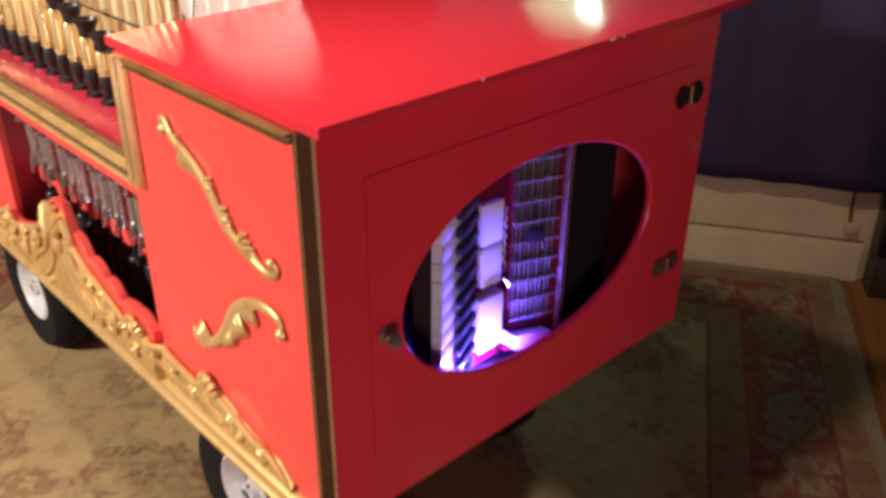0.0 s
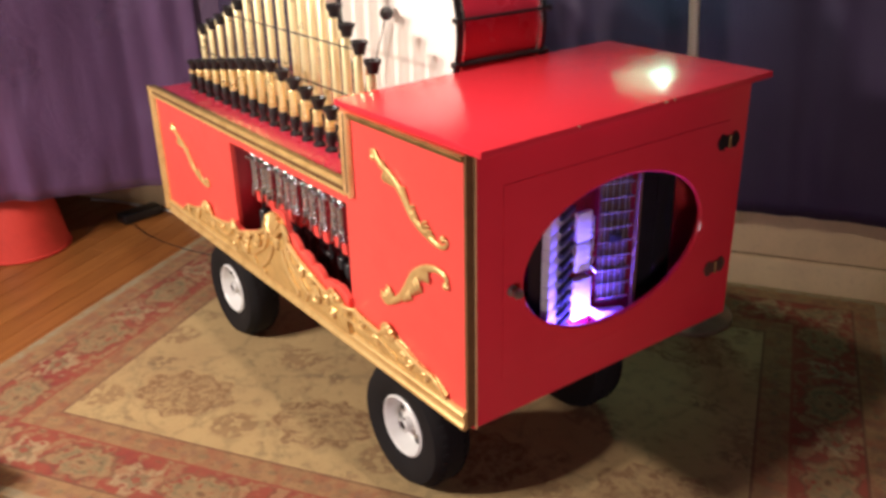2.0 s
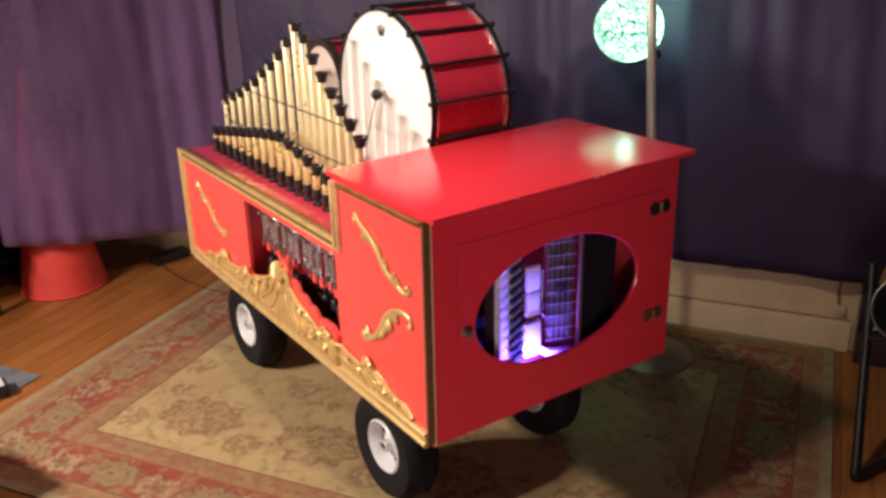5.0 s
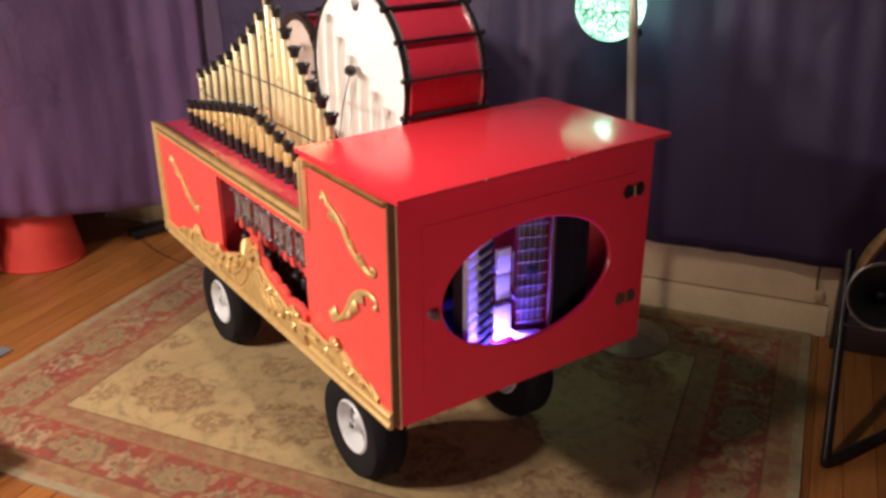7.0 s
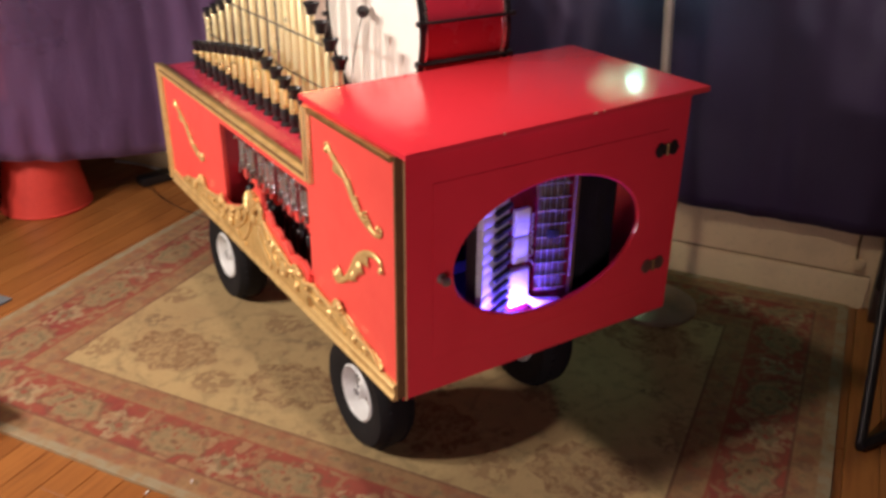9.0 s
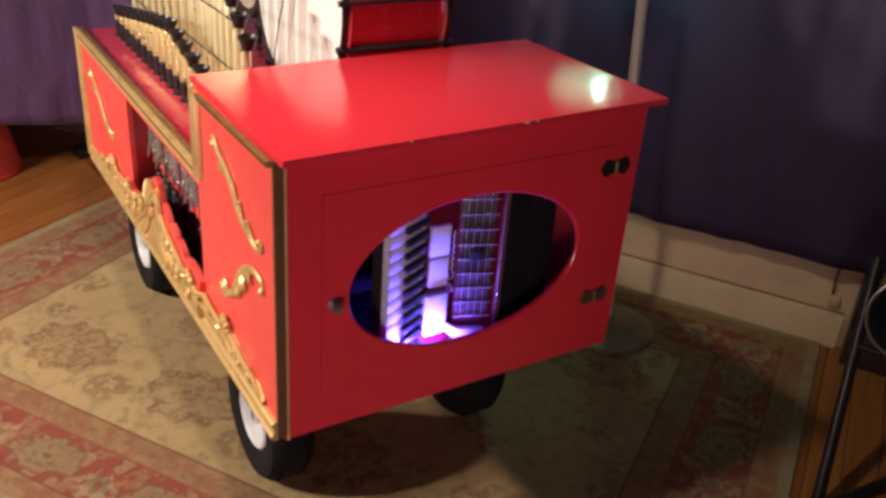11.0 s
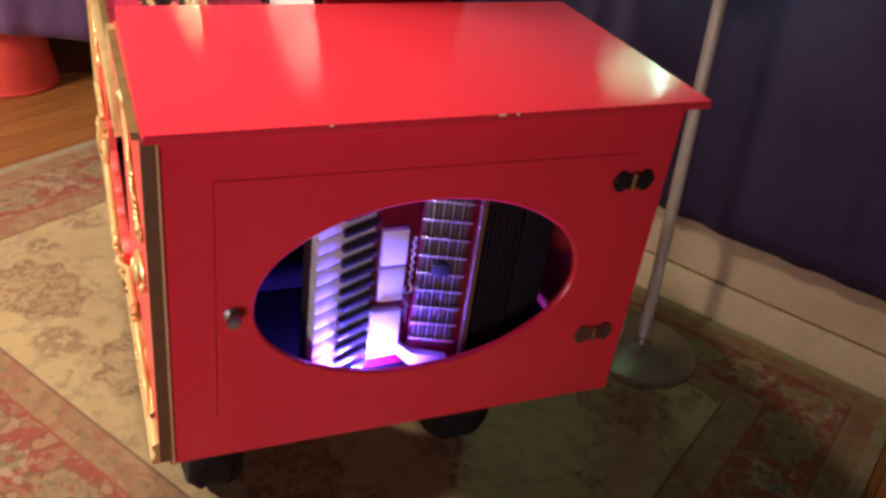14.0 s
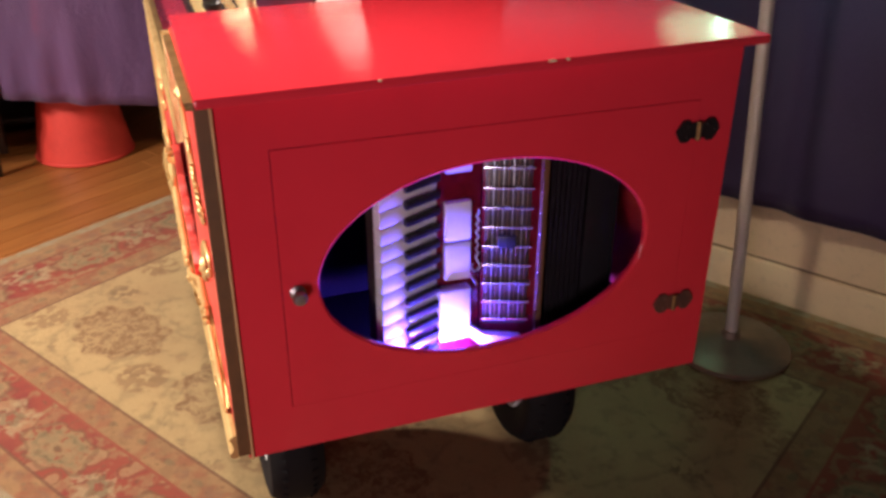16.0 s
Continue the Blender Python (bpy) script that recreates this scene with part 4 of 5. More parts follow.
def leaf_fan(s, d, z, size, lean):
    """Acanthus tuft: five lobes spreading from one root."""
    bm = bmesh.new()
    x = crest_x(CY + s * d) - 0.006
    for k in range(5):
        a = lean + radians(-56 + 28 * k)
        q = size * (1.0 - 0.10 * abs(k - 2))
        root, tip = Vector((x, CY + s * d, z)), Vector((x - 0.002, CY + s * (d + q * math.sin(a)), z + q * math.cos(a)))
        mid = root.lerp(tip, 0.6) + Vector((-0.006, 0, 0))
        tube(smooth_path([root, mid, tip], 4), lambda f: size * (0.10 + 0.13 * f * (1.25 - f)), 6, bm, 0.8)
    return bm


for s in (-1, 1):
    # rounded rim of the outline, in two runs that each end in a curl
    for a, b, curl in ((0.055, 0.235, 0.016), (0.285, 0.425, 0.018)):
        pts = [(s, a + (b - a) * k / 9, ZB + 0.034 + crest_height(CY + a + (b - a) * k / 9)) for k in range(10)]
        part("scroll", raised(pts, 0.0062, 0.0048), GOLD, crest)
        part("volute", volute(s, b + curl * 0.9, pts[-1][2] + curl * 0.1, curl, 1.3, math.pi, -1), GOLD, crest)
    part("scroll", raised([(s, 0.47, 0.452), (s, 0.50, 0.444), (s, 0.54, 0.432), (s, 0.58, 0.428), (s, 0.61, 0.414), (s, 0.628, 0.400)], 0.0055, 0.0035), GOLD, crest)
    part("scroll", raised([(s, 0.035, 0.565), (s, 0.055, 0.535), (s, 0.050, 0.505), (s, 0.070, 0.475), (s, 0.105, 0.452), (s, 0.135, 0.430), (s, 0.125, 0.410)], 0.0075, 0.0045), GOLD, crest)
    part("scroll", raised([(s, 0.022, 0.500), (s, 0.034, 0.470), (s, 0.060, 0.440), (s, 0.090, 0.415), (s, 0.080, 0.402)], 0.0070, 0.0040), GOLD, crest)
    part("scroll", raised([(s, 0.29, 0.440), (s, 0.32, 0.424), (s, 0.36, 0.420), (s, 0.40, 0.430), (s, 0.43, 0.424), (s, 0.47, 0.410)], 0.0050, 0.0030), GOLD, crest)
    for d, z, rr, begin, spin in ((0.112, 0.478, 0.020, 0.5, 1), (0.175, 0.440, 0.021, 2.4, -1), (0.245, 0.425, 0.014, 0.6, 1), (0.345, 0.436, 0.011, 2.8, -1), (0.515, 0.418, 0.012, 0.4, 1)):
        part("volute", volute(s, d, z, rr, 1.4, begin, spin), GOLD, crest)
    for d, z, size, lean in ((0.150, 0.468, 0.024, 0.5), (0.215, 0.444, 0.020, 0.6), (0.265, 0.462, 0.022, 0.2), (0.445, 0.448, 0.032, 0.1), (0.495, 0.426, 0.020, 0.7), (0.565, 0.415, 0.017, 0.8), (0.395, 0.420, 0.018, 0.6)):
        part("leaf", leaf_fan(s, d, z, size, lean), GOLD, crest)
part("shell", blob((crest_x(CY) - 0.008, CY, 0.508), (0.008, 0.013, 0.020), None, 10), GOLD, crest, "gold shell boss at the crest's middle")
for k in range(7):
    a = radians(-72 + 24 * k)
    x = crest_x(CY)
    tip = (x - 0.008, CY + 0.034 * math.sin(a), 0.540 + 0.046 * math.cos(a))
    ray = tube(smooth_path([(x - 0.004, CY, 0.515), (x - 0.015, CY + 0.018 * math.sin(a), 0.528 + 0.024 * math.cos(a)), tip], 5), lambda f: 0.0030 + 0.0042 * f, 7)
    part("shell_ray", ray, GOLD, crest)

# ---- pipes ----


def pipe(y, x, top, r, foot_h, group_label, metal=BRASS, wire=0.0):
    """Brass pipe on a black turned foot, with a flared black cup on top and a thin spike before it for the cup's glint.
    """
    body = part("pipe", lathe([(0, ZD + foot_h), (r, ZD + foot_h), (r, top - 0.003), (r * 0.9, top), (0, top)], pose(x, y, 0), 18), metal, organ, group_label)
    part("foot", lathe([(0, ZD), (r * 1.35, ZD), (r * 1.35, ZD + 0.007), (r * 0.85, ZD + 0.011), (r * 0.9, ZD + 0.40 * foot_h), (r * 1.25, ZD + 0.55 * foot_h), (r * 1.16, ZD + foot_h), (r * 1.02, ZD + foot_h + 0.005), (0, ZD + foot_h + 0.005)], pose(x, y, 0), 14), BLACK, body, "black turned foot")
    part("ring", lathe([(r * 1.005, 0), (r * 1.12, 0.001), (r * 1.12, 0.005), (r * 1.005, 0.006)], pose(x, y, ZD + foot_h + 0.009), 14), GOLD, body)
    part("cup", lathe([(0, 0.0005), (r * 1.05, 0.0005), (r * 1.12, 0.006), (r * 1.38, 0.016), (r * 1.78, 0.023), (r * 1.78, 0.028), (r * 1.58, 0.028), (r * 1.0, 0.012), (0, 0.010)], pose(x + 0.004, y - 0.003, top), 18), BLACK, body, "flared black cup")
    # no real wire: a slim brass spike takes the place of a glint
    if wire:
        part("tuning_wire", lathe([(0, 0), (0.0028, 0), (0.0026, wire * 0.6), (0.0012, wire), (0, wire)], pose(x - r * 1.15, y - 0.002, top - 0.002), 8), metal, body, "thin bright spike standing in for the cup's glint")


BACK_X, FRONT_X = 0.150, 0.084
tops = [0.874, 0.894, 0.914, 0.942, 0.965, 0.999, 1.028, 1.064, 1.108, 1.156, 1.130, 1.081, 1.042, 1.008, 0.974, 0.945, 0.915]
for i, top in enumerate(tops):
    x, y = (0.142 + 0.0026 * i, 1.395 - 0.0570 * i) if i <= 9 else (0.165 - 0.0050 * (i - 9), 0.882 - 0.0560 * (i - 9))
    pipe(y, x, top, 0.0098 + 0.0012 * (i / 17), 0.034, "tall brass organ pipe", BRASS, 0.030 if 3 < i < 12 else 0.018)
front_tops = [0.785, 0.795, 0.804, 0.813, 0.822, 0.831, 0.840, 0.848, 0.855, 0.861, 0.850, 0.838, 0.826, 0.814, 0.802, 0.793, 0.785]
for i, top in enumerate(front_tops):
    pipe(1.362 - 0.0548 * i, FRONT_X, top, 0.0092 + 0.0014 * (i / 14), 0.042, "short deep-gold brass organ pipe", BRASS_DEEP)
# black tie rods with beads
for z, y0, y1 in ((0.830, 1.355, 0.90), (0.955, 1.15, 0.55), (0.850, 0.90, 0.52)):
    bm = rod((BACK_X - 0.020, y0, z), (BACK_X - 0.020, y1, z), 0.0016, 8)
    n = int((y0 - y1) / 0.0538)
    for k in range(n + 1):
        blob((BACK_X - 0.020, y0 - 0.02 - 0.0538 * k, z), (0.003, 0.0035, 0.003), bm, 7)
    part("tie_rod", bm, BLACK, organ, "thin black tie rod across the pipes")
# ---- bells in the opening ----
for i in range(11):
    y = 0.912 - 0.0425 * i
    x = 0.040 + 0.004 * math.sin(i * 2.3)
    b = part("bell", lathe([(0, 0.662), (0.004, 0.661), (0.0080, 0.656), (0.0105, 0.648), (0.0110, 0.636), (0.0102, 0.622), (0.0104, 0.590), (0.0116, 0.570), (0.0126, 0.562), (0.0115, 0.561), (0.009, 0.572), (0, 0.64)], pose(x, y, 0), 22), BELL, organ, "chromed bell")
    part("bell_cap", lathe([(0, 0), (0.006, 0), (0.0068, 0.004), (0.0045, 0.011), (0, 0.012)], pose(x - 0.013, y - 0.003, 0.650, 0, -70, 0), 10), BELL, b)
    part("clapper", rod((x - 0.012, y - 0.006, 0.584), (x - 0.017, y - 0.008, 0.552), 0.0028, 8), BELL, b)
    part("hammer_block", block(x + 0.0, x + 0.03, y - 0.012, y + 0.012, 0.528, 0.556, 0.002), RED_SATIN, organ, "red wooden hammer block")
    part("solenoid", lathe([(0, 0.425), (0.0135, 0.425), (0.0135, 0.500), (0.0110, 0.504), (0.004, 0.506), (0.0035, 0.528), (0, 0.528)], pose(x + 0.012, y, 0), 14), BLACK, organ, "black solenoid")
part("bell_rail", block(0.07, 0.085, RY0, RY1, 0.640, 0.665, 0.002), DARKWOOD, organ)

# ---- chassis and wheels ----
for x in (0.17, 0.58):
    part("chassis_rail", block(x - 0.02, x + 0.02, 0.12, 1.34, 0.318, ZB + 0.001, 0.003), DARKWOOD, organ)
HUB_Y, HUB_Z, TYRE_R = (0.322, 1.214), 0.157, 0.149
for y in HUB_Y:
    part("axle", rod((0.06, y, HUB_Z + 0.008), (0.69, y, HUB_Z + 0.008), 0.010, 12), IRON, organ)
    for x in (0.17, 0.58):
        part("axle_bracket", block(x - 0.018, x + 0.018, y - 0.03, y + 0.03, HUB_Z + 0.018, 0.319, 0.003), IRON, organ)


def wheel(x, y, out):
    """Pneumatic tyre on a white dished rim; out is the side the hub faces."""
    m = pose(x, y, HUB_Z + 0.0) @ Euler((0, radians(90 * out), 0)).to_matrix().to_4x4()
    hw, rim_r = 0.052, 0.070
    prof = [(rim_r, -hw * 0.62), (rim_r + 0.012, -hw * 0.78), (0.118, -hw * 0.98), (0.134, -hw * 0.92), (0.144, -hw * 0.66), (0.1488, -hw * 0.3), (0.149, 0), (0.1488, hw * 0.3), (0.144, hw * 0.66), (0.134, hw * 0.92), (0.118, hw * 0.98), (rim_r + 0.012, hw * 0.78), (rim_r, hw * 0.62)]
    tyre = part("tyre", lathe(prof + [prof[0]], m, 56), RUBBER, organ, "black pneumatic tyre")
    bm = bmesh.new()
    for k in range(42):
        a = 2 * math.pi * k / 42
        for s in (-1, 1):
            own = block(-0.006, 0.006, -0.004, 0.004, 0, 0.003, 0)
            bmesh.ops.transform(own, matrix=m @ Euler((0, 0, a + (0.07 if s > 0 else 0))).to_matrix().to_4x4() @ pose(0.1455, 0, s * hw * 0.52, 0, 90 - s * 24, 0), verts=own.verts)
            merge(bm, own)
    tagged(part("tread", bm, RUBBER, tyre), kind="stuff")
    rim = part("rim", lathe([(0.071, hw * 0.60), (0.075, hw * 0.76), (0.070, hw * 0.84), (0.064, hw * 0.72), (0.060, hw * 0.22), (0.054, hw * 0.08), (0.040, hw * 0.12), (0.032, hw * 0.34), (0.019, hw * 0.40), (0.017, hw * 0.74), (0.0140, hw * 0.78), (0.0140, hw * 0.45), (0, hw * 0.45)], m, 40), WHITE_RIM, organ, "white enamelled wheel rim")
    for k in range(4):
        a = math.pi / 2 * k + 0.5
        part("rim_slot", lathe([(0, 0), (0.0135, 0), (0.0160, 0.003), (0.0130, 0.0036), (0, 0.0012)], m @ pose(0.046 * math.cos(a), 0.046 * math.sin(a), hw * 0.11) @ Euler((0, 0, a)).to_matrix().to_4x4() @ Matrix.Diagonal((0.72, 1.45, 1, 1)), 16), IRON, rim, "dark slot pressed in the rim")
    part("back_dish", lathe([(0.071, -hw * 0.60), (0.075, -hw * 0.76), (0.070, -hw * 0.84), (0.062, -hw * 0.62), (0.030, -hw * 0.50), (0.024, -hw * 0.95), (0, -hw * 0.95)], m, 32), WHITE_RIM, rim)
    for k in range(4):
        a = math.pi / 4 + math.pi / 2 * k
        part("bolt", lathe([(0, 0), (0.006, 0), (0.006, 0.004), (0, 0.005)], m @ pose(0.034 * math.cos(a), 0.034 * math.sin(a), hw * 0.33), 6), STEEL, rim, smooth=False)
    part("axle_end", lathe([(0, 0), (0.0085, 0), (0.0085, 0.014), (0, 0.016)], m @ pose(0, 0, hw * 0.45), 12), IRON, rim, "dark axle end")
    part("valve", rod(m @ Vector((0.058, 0.0, hw * 0.2)), m @ Vector((0.050, 0.0, hw * 0.75)), 0.004, 8), BLACK, rim, "black tyre valve")


for y in HUB_Y:
    wheel(0.098, y, -1)
    wheel(0.594, y + 0.006, 1)

# ---- bass drum on the deck ----
drum = thing("bass_drum", "red bass drum with white head on the organ deck", "drum", at=(0.312, 0.662, ZD + 0.251))
DR, DD = 0.236, 0.243
DM = pose(0, 0, 0, 0, 90, 0)
part("shell", lathe([(DR, 0.012), (DR, DD - 0.012), (DR - 0.007, DD - 0.012), (DR - 0.007, 0.012), (DR, 0.012)], DM, 72), DRUM_RED, drum, "deep red wrapped shell")
for x in (0.0, DD):
    s = 1 if x == 0 else -1
    part("drumhead", lathe([(0, x), (DR + 0.001, x), (DR + 0.001, x + s * 0.012), (DR - 0.004, x + s * 0.012), (DR - 0.004, x + s * 0.004), (0, x + s * 0.003)], DM, 72), DRUMHEAD, drum, "white coated drumhead")
    hoop = part("hoop", lathe([(DR + 0.001, x - s * 0.006), (DR + 0.007, x - s * 0.006), (DR + 0.008, x - s * 0.001), (DR + 0.007, x + s * 0.007), (DR + 0.0015, x + s * 0.007), (DR + 0.001, x - s * 0.006)], DM, 72), BLACK, drum, "black hoop")
    part("hoop_edge", lathe([(DR + 0.0005, x + s * 0.0075), (DR + 0.0085, x + s * 0.0075), (DR + 0.0085, x + s * 0.0135), (DR + 0.0005, x + s * 0.0135), (DR + 0.0005, x + s * 0.0075)], DM, 72), BELL, hoop, "bright metal inner edge")
for k in range(16):
    a = radians(6.8 + 22.5 * k)
    c, s = math.cos(a), math.sin(a)
    r = DR + 0.012
    rod_part = part("tension_rod", rod((-0.016, r * s, r * c), (DD + 0.016, r * s, r * c), 0.0036, 8), BLACK, drum)
    own = block(0.016, DD - 0.016, -0.0032, 0.0032, -0.012, 0.003, 0.0015)
    bmesh.ops.transform(own, matrix=Matrix.Translation((0, r * s, r * c)) @ Euler((-a, 0, 0)).to_matrix().to_4x4(), verts=own.verts)
    part("tube_lug", own, BLACK, rod_part, "long black tube lug")
    for x in (-0.008, DD + 0.008):
        own = block(-0.007, 0.007, -0.006, 0.006, -0.012, 0.005, 0.002)
        bmesh.ops.transform(own, matrix=Matrix.Translation((x, r * s, r * c)) @ Euler((-a, 0, 0)).to_matrix().to_4x4(), verts=own.verts)
        part("claw", own, BLACK, drum)
# the maker's mark as a plain dark crown-like shape
bm = bmesh.new()
for k in range(-2, 3):
    tube([Vector((-0.0008, 0.012 * k * 0.35, 0.172)), Vector((-0.0008, 0.012 * k * 0.75, 0.190)), Vector((-0.0008, 0.012 * k * 0.8, 0.203 - 0.003 * abs(k)))], 0.0026, 6, bm, 0.2)
part("badge_mark", bm, IRON, drum, "small dark printed mark")

# drum mallet on a wire arm
mallet = thing("drum_mallet", "black drum mallet on a bent wire before the drumhead", "mallet", at=(0.285, 0.70, ZD))
head = Vector((0.003, -0.040, 0.270))
part("wire", tube(smooth_path([(0.0, 0.045, 0), (0.0, 0.030, 0.09), (0.0, -0.002, 0.18), tuple(head)], 6), 0.0014, 8), IRON, mallet)
part("beater", lathe([(0, -0.014), (0.009, -0.013), (0.0145, -0.007), (0.0155, 0), (0.0145, 0.007), (0.009, 0.013), (0, 0.014)], Matrix.Translation(head) @ pose(0, 0, 0, 0, 90, 0), 18), BLACK, mallet, "black felt beater")

# snare drum behind the tall pipes
snare = thing("snare_drum", "dark red snare drum behind the pipes, its skin toned for their shade", "drum", at=(0.355, 1.10, ZD + 0.232))
SM = pose(0, 0, 0, 0, 90, 0)
SR = 0.125
part("shell", lathe([(SR, 0.006), (SR, 0.13), (SR - 0.005, 0.13), (SR - 0.005, 0.006), (SR, 0.006)], SM, 48), DRUM_RED, snare)
# head is browned to stand for the shadow of the tall pipes
part("drumhead", lathe([(0, 0.0), (SR + 0.001, 0.0), (SR + 0.001, 0.008), (SR - 0.004, 0.008), (0, 0.003)], SM, 48), SKIN, snare, "drum skin browned for the shade of the pipes")
part("hoop", lathe([(SR - 0.014, -0.002), (SR - 0.011, -0.006), (SR + 0.009, -0.008), (SR + 0.009, 0.014), (SR + 0.001, 0.014), (SR + 0.001, -0.001), (SR - 0.014, -0.002)], SM, 48), DARKWOOD, snare, "broad dark wooden hoop")
part("hoop", lathe([(SR + 0.001, 0.118), (SR + 0.009, 0.118), (SR + 0.009, 0.136), (SR + 0.001, 0.136), (SR + 0.001, 0.118)], SM, 48), BLACK, snare)
for k in range(8):
    a = 2 * math.pi * (k + 0.5) / 8
    part("tension_rod", rod((-0.004, (SR + 0.008) * math.sin(a), (SR + 0.008) * math.cos(a)), (0.134, (SR + 0.008) * math.sin(a), (SR + 0.008) * math.cos(a)), 0.003, 8), BLACK, snare)
for y in (-0.07, 0.07):
    part("leg", rod((0.065, y, -SR + 0.03), (0.065, y * 1.25, -0.232), 0.008, 10), BLACK, snare)

# ---- accordion behind the oval ----
acc = thing("piano_accordion", "dark red piano accordion with ivory keys standing inside the organ", "accordion", at=(0, 0.058, ZB + 0.021))


def turned(bm, pivot, degrees):
    """Turns a bmesh about the upright line through pivot (x, y)."""
    m = Matrix.Translation((*pivot, 0)) @ Euler((0, 0, radians(degrees))).to_matrix().to_4x4() @ Matrix.Translation((-pivot[0], -pivot[1], 0))
    bmesh.ops.transform(bm, matrix=m, verts=bm.verts)
    return bm


KEY_PIVOT, KEY_TURN = (0.316, 0.022), 24.0  # the keyboard falls back towards the body
BODY_PIVOT, BODY_TURN = (0.462, -0.018), -20.0  # the grille side comes forward
DY = -0.022


def front_block(x0, x1, y0, y1, z0, z1, bevel):
    return turned(block(x0, x1, y0 + DY, y1 + DY, z0, z1, bevel), BODY_PIVOT, BODY_TURN)


part("body", front_block(0.378, 0.474, 0.010, 0.14, 0.025, 0.42, 0.008), PEARL, acc, "dark red pearl celluloid body")
part("switch_panel", block(0.309, 0.388, 0.022, 0.15, 0.025, 0.42, 0.004), PEARL, acc)
part("keyboard_block", turned(block(0.222, 0.316, 0.038, 0.07, 0.022, 0.42, 0.004), KEY_PIVOT, KEY_TURN), DARKWOOD, acc)
PITCH = 0.0262
for k in range(15):
    z0 = 0.022 + PITCH * k
    part("white_key", turned(block(0.209, 0.316, 0.020, 0.036, z0 + 0.0006, z0 + PITCH - 0.0006, 0.0011), KEY_PIVOT, KEY_TURN), KEY_WHITE, acc, "ivory key")
    if k < 14:
        part("black_key", turned(block(0.250, 0.3155, 0.010, 0.0195, z0 + PITCH - 0.0060, z0 + PITCH + 0.0060, 0.0028), KEY_PIVOT, KEY_TURN), BLACK, acc, "black key")
for z0, z1 in ((0.231, 0.294), (0.164, 0.227), (0.340, 0.395)):
    part("register_switch", block(0.327, 0.368, 0.010, 0.022, z0, z1, 0.003), KEY_WHITE, acc, "cream register switch")


def slab(outline, y0, y1, slope=0.0):
    """A thin plate of the outline (x, z), its face leaning towards the viewer as x grows."""
    bm = bmesh.new()
    f = [bm.verts.new((x, y0 - slope * (x - outline[0][0]), z)) for x, z in outline]
    b = [bm.verts.new((x, y1 - slope * (x - outline[0][0]), z)) for x, z in outline]
    bm.faces.new(f)
    bm.faces.new(b[::-1])
    for i in range(len(f)):
        bm.faces.new((f[i], f[(i + 1) % len(f)], b[(i + 1) % len(f)], b[i]))
    return bm


part("corner_plate", block(0.317, 0.366, 0.002, 0.025, 0.062, 0.152, 0.003), KEY_WHITE, acc, "white upright corner plate")
part("corner_plate", slab([(0.366, 0.062), (0.366, 0.082), (0.388, 0.066), (0.444, 0.062), (0.432, 0.042), (0.390, 0.040)], 0.002, 0.018, 0.36), KEY_WHITE, acc, "white corner plate under the grille")
part("trim_clip", tube([Vector((0.366, 0.004, 0.172)), Vector((0.371, 0.001, 0.164)), Vector((0.374, 0.0, 0.157))], 0.0022, 8), CHROME, acc, "bright chrome clip")
# grille: upright bars and cross bars with open slots
grille = part("grille", front_block(0.384, 0.452, 0.007, 0.0105, 0.078, 0.41, 0.001), DARKWOOD, acc, "dark grille cloth")
for k in range(9):
    x = 0.3885 + 0.0072 * k
    part("grille_bar", front_block(x - 0.0009, x + 0.0009, 0.003, 0.007, 0.086, 0.41, 0.0004), STEEL if k % 2 else BROWN, grille)
for k in range(10):
    z = 0.090 + 0.0318 * k
    part("grille_bar", front_block(0.381, 0.455, -0.001, 0.005, z - 0.0019, z + 0.0019, 0.0007), BELL, grille, "bright cross bar")
part("badge", front_block(0.404, 0.432, -0.002, 0.004, 0.215, 0.236, 0.003), IRON, grille, "small dark jewelled badge")
# the maker's name as a slender line of pale loops, no letters
bm = bmesh.new()
pts = [Vector((0.3815 + 0.0022 * math.sin(0.95 * k), 0.0195, 0.273 - 0.0021 * k)) for k in range(40)]
pts += [Vector((0.3795 + 0.0065 * math.sin(a), 0.0195, 0.186 - 0.0085 * (1 - math.cos(a)))) for a in (0.6, 1.2, 1.9, 2.6, 3.4, 4.2, 4.9, 5.4)]
tube(pts, 0.0014, 6, bm)
part("name_mark", bm, KEY_WHITE, acc, "pale looping mark")
part("trim_strip", block(0.466, 0.475, -0.022, -0.004, 0.05, 0.41, 0.001), BROWN, acc, "brown strip with small bright studs")
for k in range(10):
    part("stud", blob((0.4655, -0.0225, 0.07 + 0.034 * k), (0.0024, 0.002, 0.0024), None, 8), CHROME, acc)
bellows = part("bellows", block(0.478, 0.548, 0.010, 0.135, 0.03, 0.41), CLOTH_BLACK, acc, "black pleated bellows")
for k in range(8):
    x = 0.4795 + 0.0085 * k
    part("pleat", block(x, x + 0.006, -0.006, 0.145, 0.02, 0.42, 0.002), CLOTH_BLACK, bellows)
part("metal_edge", block(0.4765, 0.4785, -0.012, -0.006, 0.03, 0.41, 0.0004), STEEL, bellows, "thin steel edge")
part("bass_case", block(0.552, 0.610, 0.000, 0.145, 0.02, 0.42, 0.008), CLOTH_BLACK, acc, "black bass case")

# ---- stand by the wall with a brass horn on it ----
stand = thing("folding_stand", "black tubular steel stand with sled feet on the oak floor", "stand", at=(1.118, -0.378, 0))
R = 0.0135


def bent(points):
    return tube(smooth_path(points, 7), R, 12, up=(0.3, 0.2, 1))


cross = room(0, -1).normalized()
